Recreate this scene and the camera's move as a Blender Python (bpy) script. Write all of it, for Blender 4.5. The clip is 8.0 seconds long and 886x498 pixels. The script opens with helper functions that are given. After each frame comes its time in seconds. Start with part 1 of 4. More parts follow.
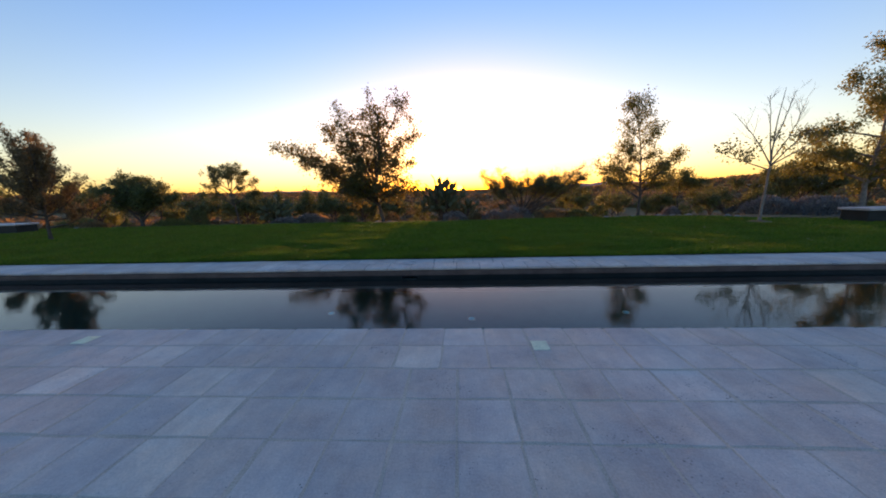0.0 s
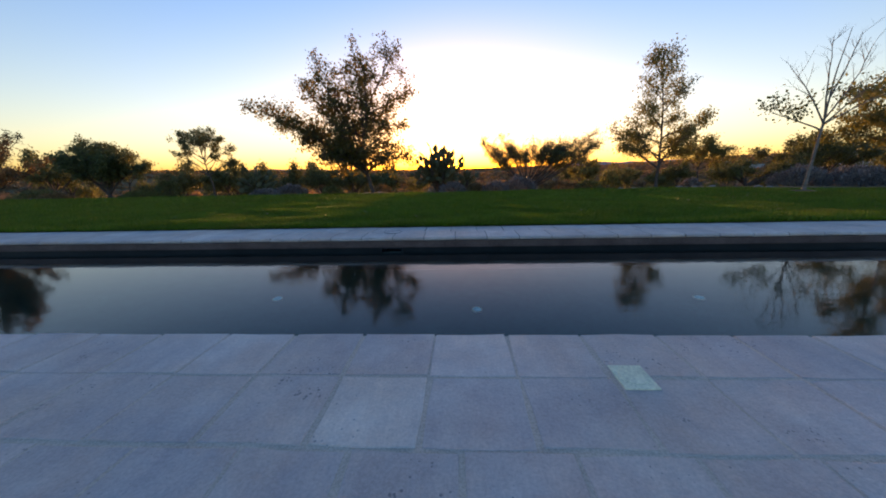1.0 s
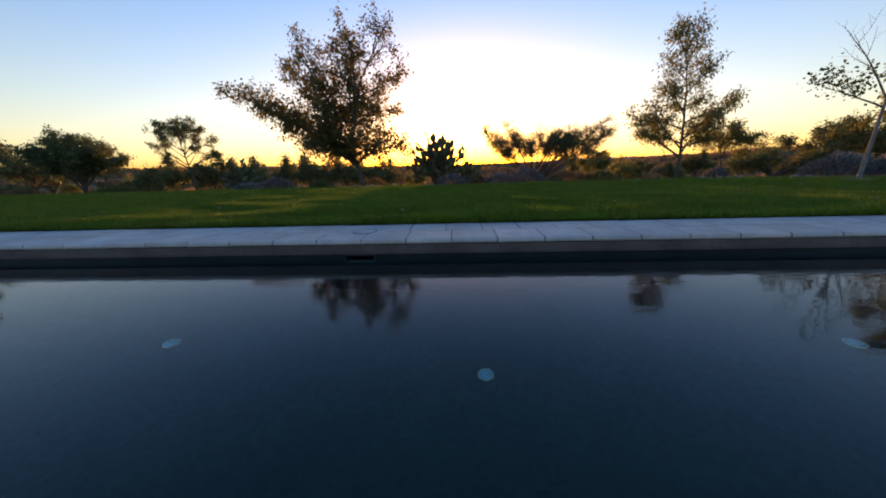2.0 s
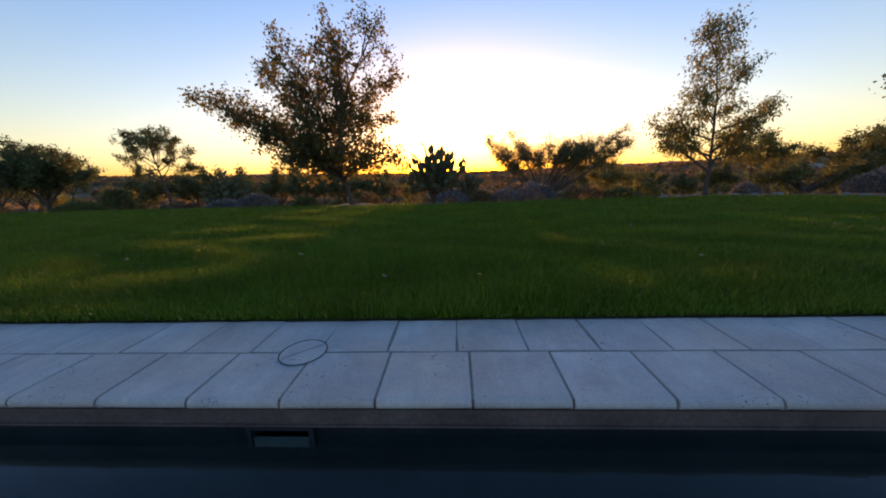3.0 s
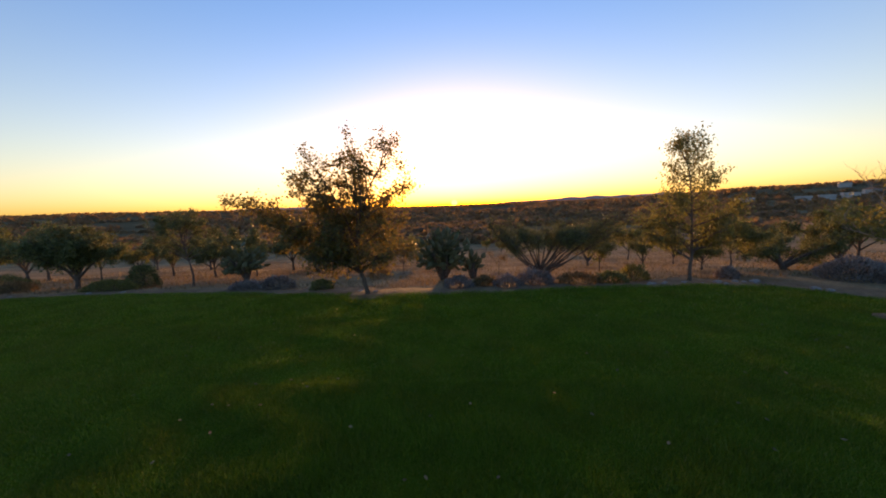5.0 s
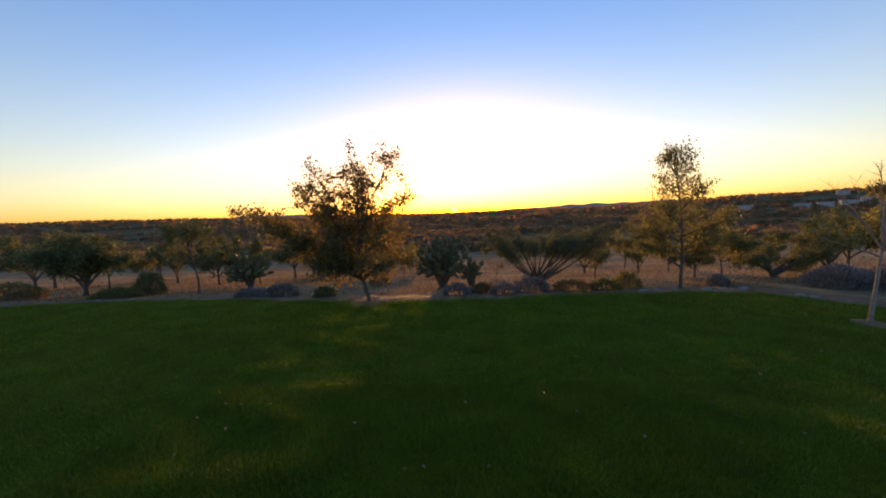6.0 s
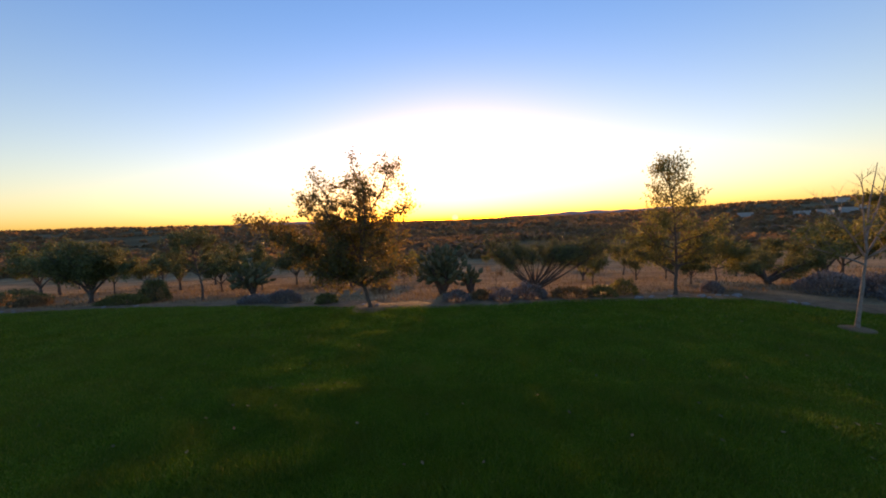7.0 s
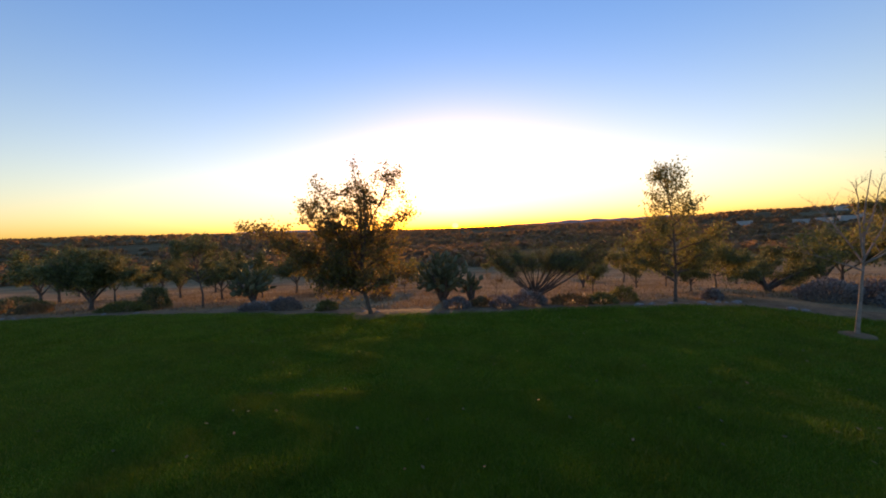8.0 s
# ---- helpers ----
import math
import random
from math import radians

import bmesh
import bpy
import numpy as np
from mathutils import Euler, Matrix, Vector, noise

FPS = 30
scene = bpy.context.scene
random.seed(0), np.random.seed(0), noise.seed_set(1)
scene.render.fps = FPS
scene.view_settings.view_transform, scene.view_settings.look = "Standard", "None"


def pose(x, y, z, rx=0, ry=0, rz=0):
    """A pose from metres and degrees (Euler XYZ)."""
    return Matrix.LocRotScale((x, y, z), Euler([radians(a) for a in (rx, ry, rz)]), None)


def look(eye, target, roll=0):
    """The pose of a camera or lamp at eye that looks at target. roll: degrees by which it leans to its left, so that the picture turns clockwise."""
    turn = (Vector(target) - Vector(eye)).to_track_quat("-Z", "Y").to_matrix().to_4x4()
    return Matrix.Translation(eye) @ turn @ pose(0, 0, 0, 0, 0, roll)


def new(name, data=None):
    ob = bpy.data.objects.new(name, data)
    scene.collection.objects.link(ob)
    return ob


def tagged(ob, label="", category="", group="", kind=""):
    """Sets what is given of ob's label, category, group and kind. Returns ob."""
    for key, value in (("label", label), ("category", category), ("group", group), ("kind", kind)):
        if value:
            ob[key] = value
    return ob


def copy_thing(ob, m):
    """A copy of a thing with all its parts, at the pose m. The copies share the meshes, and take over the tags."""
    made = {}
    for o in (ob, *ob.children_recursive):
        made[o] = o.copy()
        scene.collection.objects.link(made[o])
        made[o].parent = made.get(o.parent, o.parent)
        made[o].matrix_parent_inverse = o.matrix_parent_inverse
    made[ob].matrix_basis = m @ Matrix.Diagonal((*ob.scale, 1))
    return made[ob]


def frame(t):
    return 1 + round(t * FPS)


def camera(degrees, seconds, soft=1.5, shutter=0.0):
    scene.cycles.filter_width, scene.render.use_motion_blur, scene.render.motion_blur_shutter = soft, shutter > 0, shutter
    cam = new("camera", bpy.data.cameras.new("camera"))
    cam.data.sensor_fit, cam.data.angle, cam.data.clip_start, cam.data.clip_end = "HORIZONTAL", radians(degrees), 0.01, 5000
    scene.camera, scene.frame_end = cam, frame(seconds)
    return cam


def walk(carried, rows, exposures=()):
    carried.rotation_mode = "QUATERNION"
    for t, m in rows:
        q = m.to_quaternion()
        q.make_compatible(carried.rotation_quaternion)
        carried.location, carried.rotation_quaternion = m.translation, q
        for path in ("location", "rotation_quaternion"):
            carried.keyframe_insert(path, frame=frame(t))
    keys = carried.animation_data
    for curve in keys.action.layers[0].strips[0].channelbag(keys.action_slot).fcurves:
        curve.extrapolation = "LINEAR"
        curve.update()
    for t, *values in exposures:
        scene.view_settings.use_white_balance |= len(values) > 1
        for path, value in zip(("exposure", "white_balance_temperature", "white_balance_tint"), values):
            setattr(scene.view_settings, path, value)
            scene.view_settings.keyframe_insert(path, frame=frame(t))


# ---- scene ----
cam = camera(110.5, 8.0, 1.9)
PATH = [
    (0, (0.425, 0.629, 1.274), (0.314, 2.591, 0.903), -1.6),
    (0.5, (0.424, 1.303, 1.026), (0.32, 3.254, 0.597), -1.6),
    (1, (0.384, 1.932, 0.809), (0.291, 3.867, 0.31), -1.3),
    (2.5, (0.428, 3.857, 0.582), (0.33, 5.785, 0.059), -1.8),
    (3, (0.305, 4.642, 0.88), (0.219, 6.582, 0.4), -1.7),
    (3.1, (0.282, 4.74, 0.973), (0.195, 6.677, 0.485), -1.8),
    (3.5, (0.133, 5.079, 1.539), (0.058, 7.029, 1.097), -2.2),
    (4, (0.106, 4.906, 2.138), (0.029, 6.871, 1.776), -2.3),
    (4.5, (0.095, 4.45, 2.779), (0.016, 6.424, 2.466), -2.2),
    (6, (0.174, 3.672, 3.106), (0.095, 5.656, 2.872), -2.2),
    (6.5, (0.218, 3.516, 3.136), (0.136, 5.503, 2.925), -2.3),
    (7, (0.224, 3.392, 3.155), (0.143, 5.382, 2.967), -2.2),
    (7.5, (0.21, 3.332, 3.124), (0.13, 5.324, 2.964), -2.2),
    (8, (0.22, 3.321, 3.105), (0.14, 5.315, 2.971), -2.2),
]
walk(cam, [(t, look(eye, target, roll)) for t, eye, target, roll in PATH],
     exposures=((0, 3.18, 7500, 17), (2.8, 3.12, 7650, 18), (4.2, 3.14, 7950, 20), (8, 3.12, 7700, 19)))

# ---- world, sun, exposure ----
SUN_UP, SUN_AZ = 1.0, 0.0     # degrees above the horizon; straight ahead along +y
world = bpy.data.worlds.new("sky")
scene.world = world
world.use_nodes = True
wn = world.node_tree
wn.nodes.clear()
w_out = wn.nodes.new("ShaderNodeOutputWorld")
w_bg = wn.nodes.new("ShaderNodeBackground")

w_dir = wn.nodes.new("ShaderNodeTexCoord")
w_lift = wn.nodes.new("ShaderNodeVectorMath")      # the hilltop looks a little over the haze
w_lift.operation = "ADD"
w_lift.inputs[1].default_value = (0, 0, 0.03)
wn.links.new(w_dir.outputs["Generated"], w_lift.inputs[0])


def clear_sky(air, dust, ozone, gain):
    """One Nishita sky with the low sun straight ahead, and its gain."""
    s = wn.nodes.new("ShaderNodeTexSky")
    s.sky_type = "NISHITA"
    s.sun_disc = False
    s.sun_elevation, s.sun_rotation = radians(SUN_UP), radians(SUN_AZ)
    s.altitude = 200
    s.air_density, s.dust_density, s.ozone_density = air, dust, ozone
    wn.links.new(w_lift.outputs[0], s.inputs["Vector"])
    m = wn.nodes.new("ShaderNodeVectorMath")
    m.operation = "SCALE"
    m.inputs["Scale"].default_value = gain
    wn.links.new(s.outputs["Color"], m.inputs[0])
    return m.outputs[0]


# dusty air low down, clear air above it, one passing smoothly into the other
w_sep = wn.nodes.new("ShaderNodeSeparateXYZ")
wn.links.new(w_dir.outputs["Generated"], w_sep.inputs[0])
w_up = wn.nodes.new("ShaderNodeMapRange")
w_up.interpolation_type = "SMOOTHSTEP"
w_up.inputs["From Min"].default_value, w_up.inputs["From Max"].default_value = 0.0, 0.58
wn.links.new(w_sep.outputs["Z"], w_up.inputs["Value"])
w_mix = wn.nodes.new("ShaderNodeMix")
w_mix.data_type = "RGBA"
w_front = wn.nodes.new("ShaderNodeMapRange")       # the dusty glow fades away from the sunset
w_front.interpolation_type = "SMOOTHSTEP"
w_front.inputs["From Min"].default_value, w_front.inputs["From Max"].default_value = -0.1, 0.6
wn.links.new(w_sep.outputs["Y"], w_front.inputs["Value"])
w_up.inputs["To Min"].default_value, w_up.inputs["To Max"].default_value = 1.0, 0.0
w_both = wn.nodes.new("ShaderNodeMath")
w_both.operation = "MULTIPLY"
wn.links.new(w_up.outputs["Result"], w_both.inputs[0])
wn.links.new(w_front.outputs["Result"], w_both.inputs[1])
wn.links.new(w_both.outputs[0], w_mix.inputs[0])
wn.links.new(clear_sky(1.0, 0.3, 3.3, 0.92), w_mix.inputs[6])
wn.links.new(clear_sky(0.95, 1.9, 1.6, 0.70), w_mix.inputs[7])
w_bg.inputs["Strength"].default_value = 0.15
wn.links.new(w_mix.outputs[2], w_bg.inputs["Color"])
wn.links.new(w_bg.outputs["Background"], w_out.inputs["Surface"])

sun = new("sun", bpy.data.lights.new("sun", "SUN"))
sun.data.energy, sun.data.angle, sun.data.color = 0.95, radians(2.0), (1.0, 0.55, 0.22)
sun.matrix_world = look((0, 60, 60 * math.tan(radians(SUN_UP))), (0, 0, 0))


# ---- materials ----
def mat_new(name):
    m = bpy.data.materials.new(name)
    m.use_nodes = True
    nt = m.node_tree
    bsdf = nt.nodes["Principled BSDF"]
    return m, nt, bsdf


def node(nt, kind, **inputs):
    n = nt.nodes.new(kind)
    for k, v in inputs.items():
        n.inputs[k.replace("_", " ")].default_value = v
    return n


def ramp(nt, fac, stops):
    r = nt.nodes.new("ShaderNodeValToRGB")
    el = r.color_ramp.elements
    while len(el) < len(stops):
        el.new(0.5)
    for e, (p, c) in zip(el, stops):
        e.position, e.color = p, (*c, 1)
    nt.links.new(fac, r.inputs["Fac"])
    return r.outputs["Color"]


def mixc(nt, fac, a, b, mode="MIX"):
    m = nt.nodes.new("ShaderNodeMix")
    m.data_type, m.blend_type = "RGBA", mode
    for sock, v in ((m.inputs[0], fac), (m.inputs[6], a), (m.inputs[7], b)):
        if hasattr(v, "is_output"):
            nt.links.new(v, sock)
        else:
            sock.default_value = v if isinstance(v, float) else (*v, 1)
    return m.outputs[2]


def coords(nt, kind="Object"):
    return nt.nodes.new("ShaderNodeTexCoord").outputs[kind]


def noise_of(nt, vec, scale, detail=5.0, rough=0.6):
    n = node(nt, "ShaderNodeTexNoise", Scale=scale, Detail=detail, Roughness=rough)
    nt.links.new(vec, n.inputs["Vector"])
    return n.outputs["Fac"]


def bump(nt, bsdf, height, strength, dist):
    b = node(nt, "ShaderNodeBump", Strength=strength, Distance=dist)
    nt.links.new(height, b.inputs["Height"])
    nt.links.new(b.outputs["Normal"], bsdf.inputs["Normal"])


def stone_material(name, dark, light, stain):
    """Pitted, worn limestone, varied from slab to slab."""
    m, nt, b = mat_new(name)
    pos = nt.nodes.new("ShaderNodeNewGeometry").outputs["Position"]
    rnd = nt.nodes.new("ShaderNodeObjectInfo").outputs["Random"]
    isl = nt.nodes.new("ShaderNodeNewGeometry").outputs["Random Per Island"]
    add = nt.nodes.new("ShaderNodeMath")
    add.operation = "ADD"
    nt.links.new(rnd, add.inputs[0])
    nt.links.new(isl, add.inputs[1])
    fr = nt.nodes.new("ShaderNodeMath")
    fr.operation = "FRACT"
    nt.links.new(add.outputs[0], fr.inputs[0])
    base = ramp(nt, fr.outputs[0], [(0.0, dark), (0.7, tuple((a + c) / 2 for a, c in zip(dark, light))), (0.86, light), (1.0, light)])
    cloud = ramp(nt, noise_of(nt, pos, 1.7, 12.0, 0.74), [(0.32, (0.66, 0.66, 0.71)), (0.68, (1.12, 1.10, 1.07))])
    c = mixc(nt, 1.0, base, cloud, "MULTIPLY")
    grain = ramp(nt, noise_of(nt, pos, 90.0, 4.0, 0.7), [(0.25, (0.8, 0.8, 0.8)), (0.75, (1.15, 1.15, 1.15))])
    c = mixc(nt, 1.0, c, grain, "MULTIPLY")
    blot = ramp(nt, noise_of(nt, pos, 1.3, 9.0, 0.7), [(0.42, (0, 0, 0)), (0.66, (1, 1, 1))])
    c = mixc(nt, blot, c, mixc(nt, 1.0, c, (1.06, 0.90, 0.80), "MULTIPLY"))
    streak = nt.nodes.new("ShaderNodeMapping")
    streak.inputs["Scale"].default_value = (5.0, 1.1, 1.0)
    streak.inputs["Rotation"].default_value = (0, 0, 0.5)
    nt.links.new(pos, streak.inputs["Vector"])
    c = mixc(nt, 1.0, c, ramp(nt, noise_of(nt, streak.outputs["Vector"], 2.6, 9.0, 0.7), [(0.32, (0.90, 0.90, 0.92)), (0.68, (1.05, 1.05, 1.04))]), "MULTIPLY")
    # chips and travertine holes
    v = node(nt, "ShaderNodeTexVoronoi", Scale=58.0)
    nt.links.new(pos, v.inputs["Vector"])
    patch = noise_of(nt, pos, 2.3, 3.0)
    lim = nt.nodes.new("ShaderNodeMapRange")
    for k, val in (("From Min", 0.48), ("From Max", 0.66), ("To Min", 0.06), ("To Max", 0.34)):
        lim.inputs[k].default_value = val
    nt.links.new(patch, lim.inputs["Value"])
    less = nt.nodes.new("ShaderNodeMath")
    less.operation = "LESS_THAN"
    nt.links.new(v.outputs["Distance"], less.inputs[0])
    nt.links.new(lim.outputs["Result"], less.inputs[1])
    spotty = nt.nodes.new("ShaderNodeMath")
    spotty.operation = "MULTIPLY"
    nt.links.new(less.outputs[0], spotty.inputs[0])
    gate = ramp(nt, noise_of(nt, pos, 14.0, 2.0), [(0.52, (0, 0, 0)), (0.58, (1, 1, 1))])
    nt.links.new(gate, spotty.inputs[1])
    c = mixc(nt, spotty.outputs[0], c, stain)
    nt.links.new(c, b.inputs["Base Color"])
    b.inputs["Roughness"].default_value = 0.62
    b.inputs["Specular IOR Level"].default_value = 0.35
    sub = nt.nodes.new("ShaderNodeMath")
    sub.operation = "SUBTRACT"
    nt.links.new(noise_of(nt, pos, 40.0, 6.0, 0.7), sub.inputs[0])
    nt.links.new(spotty.outputs[0], sub.inputs[1])
    bump(nt, b, sub.outputs[0], 0.5, 0.008)
    return m


def rough_material(name, stops, scale, fine=60.0, rough=0.9, bump_d=0.02, coord="Object", metal=0.0, spec=0.2):
    """A rough natural surface: colours by broad noise, broken by fine grain."""
    m, nt, b = mat_new(name)
    pos = nt.nodes.new("ShaderNodeNewGeometry").outputs["Position"] if coord == "World" else coords(nt, coord)
    c = ramp(nt, noise_of(nt, pos, scale, 8.0, 0.65), stops)
    g = noise_of(nt, pos, fine, 5.0, 0.7)
    c = mixc(nt, 1.0, c, ramp(nt, g, [(0.25, (0.65, 0.65, 0.65)), (0.75, (1.25, 1.25, 1.25))]), "MULTIPLY")
    nt.links.new(c, b.inputs["Base Color"])
    b.inputs["Roughness"].default_value = rough
    b.inputs["Metallic"].default_value = metal
    b.inputs["Specular IOR Level"].default_value = spec
    bump(nt, b, g, 0.5, bump_d)
    return m


def leaf_material(name, stops, through_col, glow=0.45, dry=None):
    """Leaves that let light through, varied leaf by leaf; dry is the colour of worn patches."""
    m, nt, b = mat_new(name)
    geo = nt.nodes.new("ShaderNodeNewGeometry")
    c = ramp(nt, geo.outputs["Random Per Island"], stops)
    shade = ramp(nt, noise_of(nt, geo.outputs["Position"], 1.2, 3.0), [(0.3, (0.75, 0.75, 0.75)), (0.7, (1.2, 1.2, 1.2))])
    c = mixc(nt, 1.0, c, shade, "MULTIPLY")
    if dry:
        worn = ramp(nt, noise_of(nt, geo.outputs["Position"], 0.55, 6.0, 0.7), [(0.5, (0, 0, 0)), (0.7, (0.45, 0.45, 0.45))])
        c = mixc(nt, worn, c, dry)
    nt.links.new(c, b.inputs["Base Color"])
    b.inputs["Roughness"].default_value = 0.55
    b.inputs["Specular IOR Level"].default_value = 0.3
    tr = nt.nodes.new("ShaderNodeBsdfTranslucent")
    nt.links.new(mixc(nt, 0.5, c, through_col), tr.inputs["Color"])
    mx = nt.nodes.new("ShaderNodeMixShader")
    mx.inputs[0].default_value = glow
    nt.links.new(b.outputs[0], mx.inputs[1])
    nt.links.new(tr.outputs[0], mx.inputs[2])
    nt.links.new(mx.outputs[0], nt.nodes["Material Output"].inputs["Surface"])
    return m


STONE = stone_material("pale_limestone", (0.585, 0.505, 0.455), (0.67, 0.585, 0.525), (0.24, 0.21, 0.20))
STONE_LIGHT = stone_material("fresh_pale_limestone", (0.72, 0.63, 0.545), (0.78, 0.69, 0.60), (0.3, 0.28, 0.27))
MORTAR = rough_material("sandy_mortar", [(0.3, (0.47, 0.385, 0.31)), (0.7, (0.66, 0.53, 0.42))], 4.0, 120.0, bump_d=0.004, coord="World")
COPING_MORTAR = rough_material("weathered_coping_mortar", [(0.3, (0.20, 0.17, 0.15)), (0.7, (0.34, 0.29, 0.25))], 5.0, 120.0, bump_d=0.004, coord="World")
POOL_WALL = rough_material("wet_dark_wall", [(0.3, (0.012, 0.014, 0.015)), (0.7, (0.028, 0.03, 0.03))], 3.0, 60.0, 0.5, 0.004, "World")
POOL_DARK = rough_material("dark_pool_plaster", [(0.3, (0.003, 0.026, 0.019)), (0.7, (0.006, 0.042, 0.030))], 1.5, 30.0, 0.7, 0.004, "World")
BAND = rough_material("brown_waterline_stone", [(0.3, (0.10, 0.058, 0.048)), (0.7, (0.20, 0.125, 0.10))], 3.0, 60.0, 0.6, 0.004, "World")
PLASTIC = rough_material("aged_white_plastic", [(0.3, (0.76, 0.71, 0.48)), (0.7, (0.84, 0.79, 0.56))], 6.0, 90.0, 0.7, 0.001)
ROCK = rough_material("grey_field_stone", [(0.3, (0.16, 0.14, 0.13)), (0.7, (0.34, 0.31, 0.28))], 5.0, 40.0, 0.9, 0.02)
LENS_GLASS = rough_material("cyan_lamp_lens", [(0.3, (0.22, 0.50, 0.50)), (0.7, (0.32, 0.60, 0.60))], 6.0, 90.0, 0.3, 0.001)
DARK_PLASTIC = rough_material("dark_plastic", [(0.3, (0.02, 0.02, 0.02)), (0.7, (0.04, 0.04, 0.04))], 6.0, 90.0, 0.5, 0.001)
GREY_PLASTIC = rough_material("worn_grey_plastic", [(0.3, (0.07, 0.075, 0.075)), (0.7, (0.12, 0.125, 0.12))], 6.0, 90.0, 0.5, 0.001)
LAWN_SOIL = rough_material("mown_turf", [(0.28, (0.050, 0.078, 0.006)), (0.5, (0.078, 0.112, 0.008)), (0.72, (0.150, 0.128, 0.018))], 0.7, 55.0, 0.95, 0.03, "World", spec=0.0)
BLADE = leaf_material("grass_blade", [(0.0, (0.045, 0.105, 0.006)), (0.55, (0.092, 0.182, 0.009)), (0.9, (0.165, 0.235, 0.016)), (1.0, (0.34, 0.28, 0.07))], (0.15, 0.21, 0.008), 0.35, (0.155, 0.118, 0.012))
BARK = rough_material("grey_bark", [(0.3, (0.06, 0.045, 0.035)), (0.7, (0.15, 0.115, 0.09))], 9.0, 60.0, 0.9, 0.02)
PALE_BARK = rough_material("pale_bark", [(0.3, (0.15, 0.115, 0.09)), (0.7, (0.33, 0.27, 0.22))], 7.0, 60.0, 0.85, 0.015)
LEAF_A = leaf_material("bronze_green_leaf", [(0.0, (0.047, 0.068, 0.020)), (0.6, (0.095, 0.101, 0.030)), (1.0, (0.190, 0.121, 0.041))], (0.40, 0.25, 0.05), 0.40)
LEAF_C = leaf_material("olive_green_leaf", [(0.0, (0.056, 0.077, 0.028)), (0.6, (0.105, 0.126, 0.042)), (1.0, (0.182, 0.168, 0.056))], (0.42, 0.33, 0.06), 0.42)
LEAF_D = leaf_material("dark_green_leaf", [(0.0, (0.065, 0.088, 0.034)), (0.6, (0.120, 0.145, 0.052)), (1.0, (0.205, 0.195, 0.068))], (0.18, 0.14, 0.02), 0.3)
LEAF_GREY = leaf_material("grey_lavender_leaf", [(0.0, (0.113, 0.104, 0.104)), (0.6, (0.208, 0.189, 0.180)), (1.0, (0.302, 0.265, 0.227))], (0.2, 0.13, 0.08), 0.25)
LEAF_DRY = leaf_material("dry_shrub_leaf", [(0.0, (0.090, 0.072, 0.036)), (0.6, (0.165, 0.122, 0.058)), (1.0, (0.290, 0.190, 0.088))], (0.35, 0.18, 0.05), 0.3)
PAD = rough_material("cactus_pad", [(0.3, (0.075, 0.085, 0.04)), (0.7, (0.14, 0.135, 0.065))], 5.0, 50.0, 0.6, 0.004)
# far leaves paled, with strong orange translucency, to imitate warm distance haze
FOREST = leaf_material("haze_paled_foliage", [(0.0, (0.12, 0.095, 0.045)), (0.6, (0.17, 0.125, 0.065)), (1.0, (0.25, 0.17, 0.09))], (0.45, 0.22, 0.07), 0.6)
SOIL = rough_material("dark_mulch", [(0.3, (0.12, 0.075, 0.042)), (0.7, (0.27, 0.17, 0.09))], 3.0, 40.0, 0.95, 0.04, "World")
PLASTER = rough_material("white_house_plaster", [(0.3, (0.34, 0.31, 0.28)), (0.7, (0.46, 0.43, 0.39))], 0.4, 6.0, 0.9, 0.01)
ROOF = rough_material("clay_roof", [(0.3, (0.22, 0.10, 0.07)), (0.7, (0.36, 0.18, 0.12))], 0.6, 6.0, 0.9, 0.03)
PANE = rough_material("dark_window_pane", [(0.3, (0.02, 0.02, 0.025)), (0.7, (0.04, 0.04, 0.05))], 0.6, 6.0, 0.1, 0.001, spec=0.5)
# distance haze is painted into this pale mauve; the air itself is clear
RIDGE = rough_material("painted_haze_ridge", [(0.3, (0.30, 0.24, 0.24)), (0.7, (0.36, 0.28, 0.27))], 0.004, 0.05, 1.0, 0.5)


def ground_material():
    """Dry grass and bare earth, with darker scrub further off."""
    m, nt, b = mat_new("dry_ground")
    pos = nt.nodes.new("ShaderNodeNewGeometry").outputs["Position"]
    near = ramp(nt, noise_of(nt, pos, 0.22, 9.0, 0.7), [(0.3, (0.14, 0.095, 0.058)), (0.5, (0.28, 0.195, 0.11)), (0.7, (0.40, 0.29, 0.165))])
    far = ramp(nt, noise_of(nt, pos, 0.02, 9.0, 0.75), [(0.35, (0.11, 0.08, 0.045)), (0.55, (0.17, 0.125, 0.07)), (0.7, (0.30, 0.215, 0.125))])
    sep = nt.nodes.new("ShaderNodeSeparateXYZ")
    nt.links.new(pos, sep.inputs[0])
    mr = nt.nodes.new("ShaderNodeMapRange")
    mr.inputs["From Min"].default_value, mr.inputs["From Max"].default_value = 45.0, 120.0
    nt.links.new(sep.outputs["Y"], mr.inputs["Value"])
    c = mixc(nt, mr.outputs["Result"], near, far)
    g = noise_of(nt, pos, 9.0, 6.0, 0.75)
    c = mixc(nt, 1.0, c, ramp(nt, g, [(0.3, (0.6, 0.6, 0.6)), (0.7, (1.3, 1.3, 1.3))]), "MULTIPLY")
    nt.links.new(c, b.inputs["Base Color"])
    b.inputs["Roughness"].default_value = 0.95
    b.inputs["Specular IOR Level"].default_value = 0.0
    bump(nt, b, g, 0.7, 0.08)
    return m


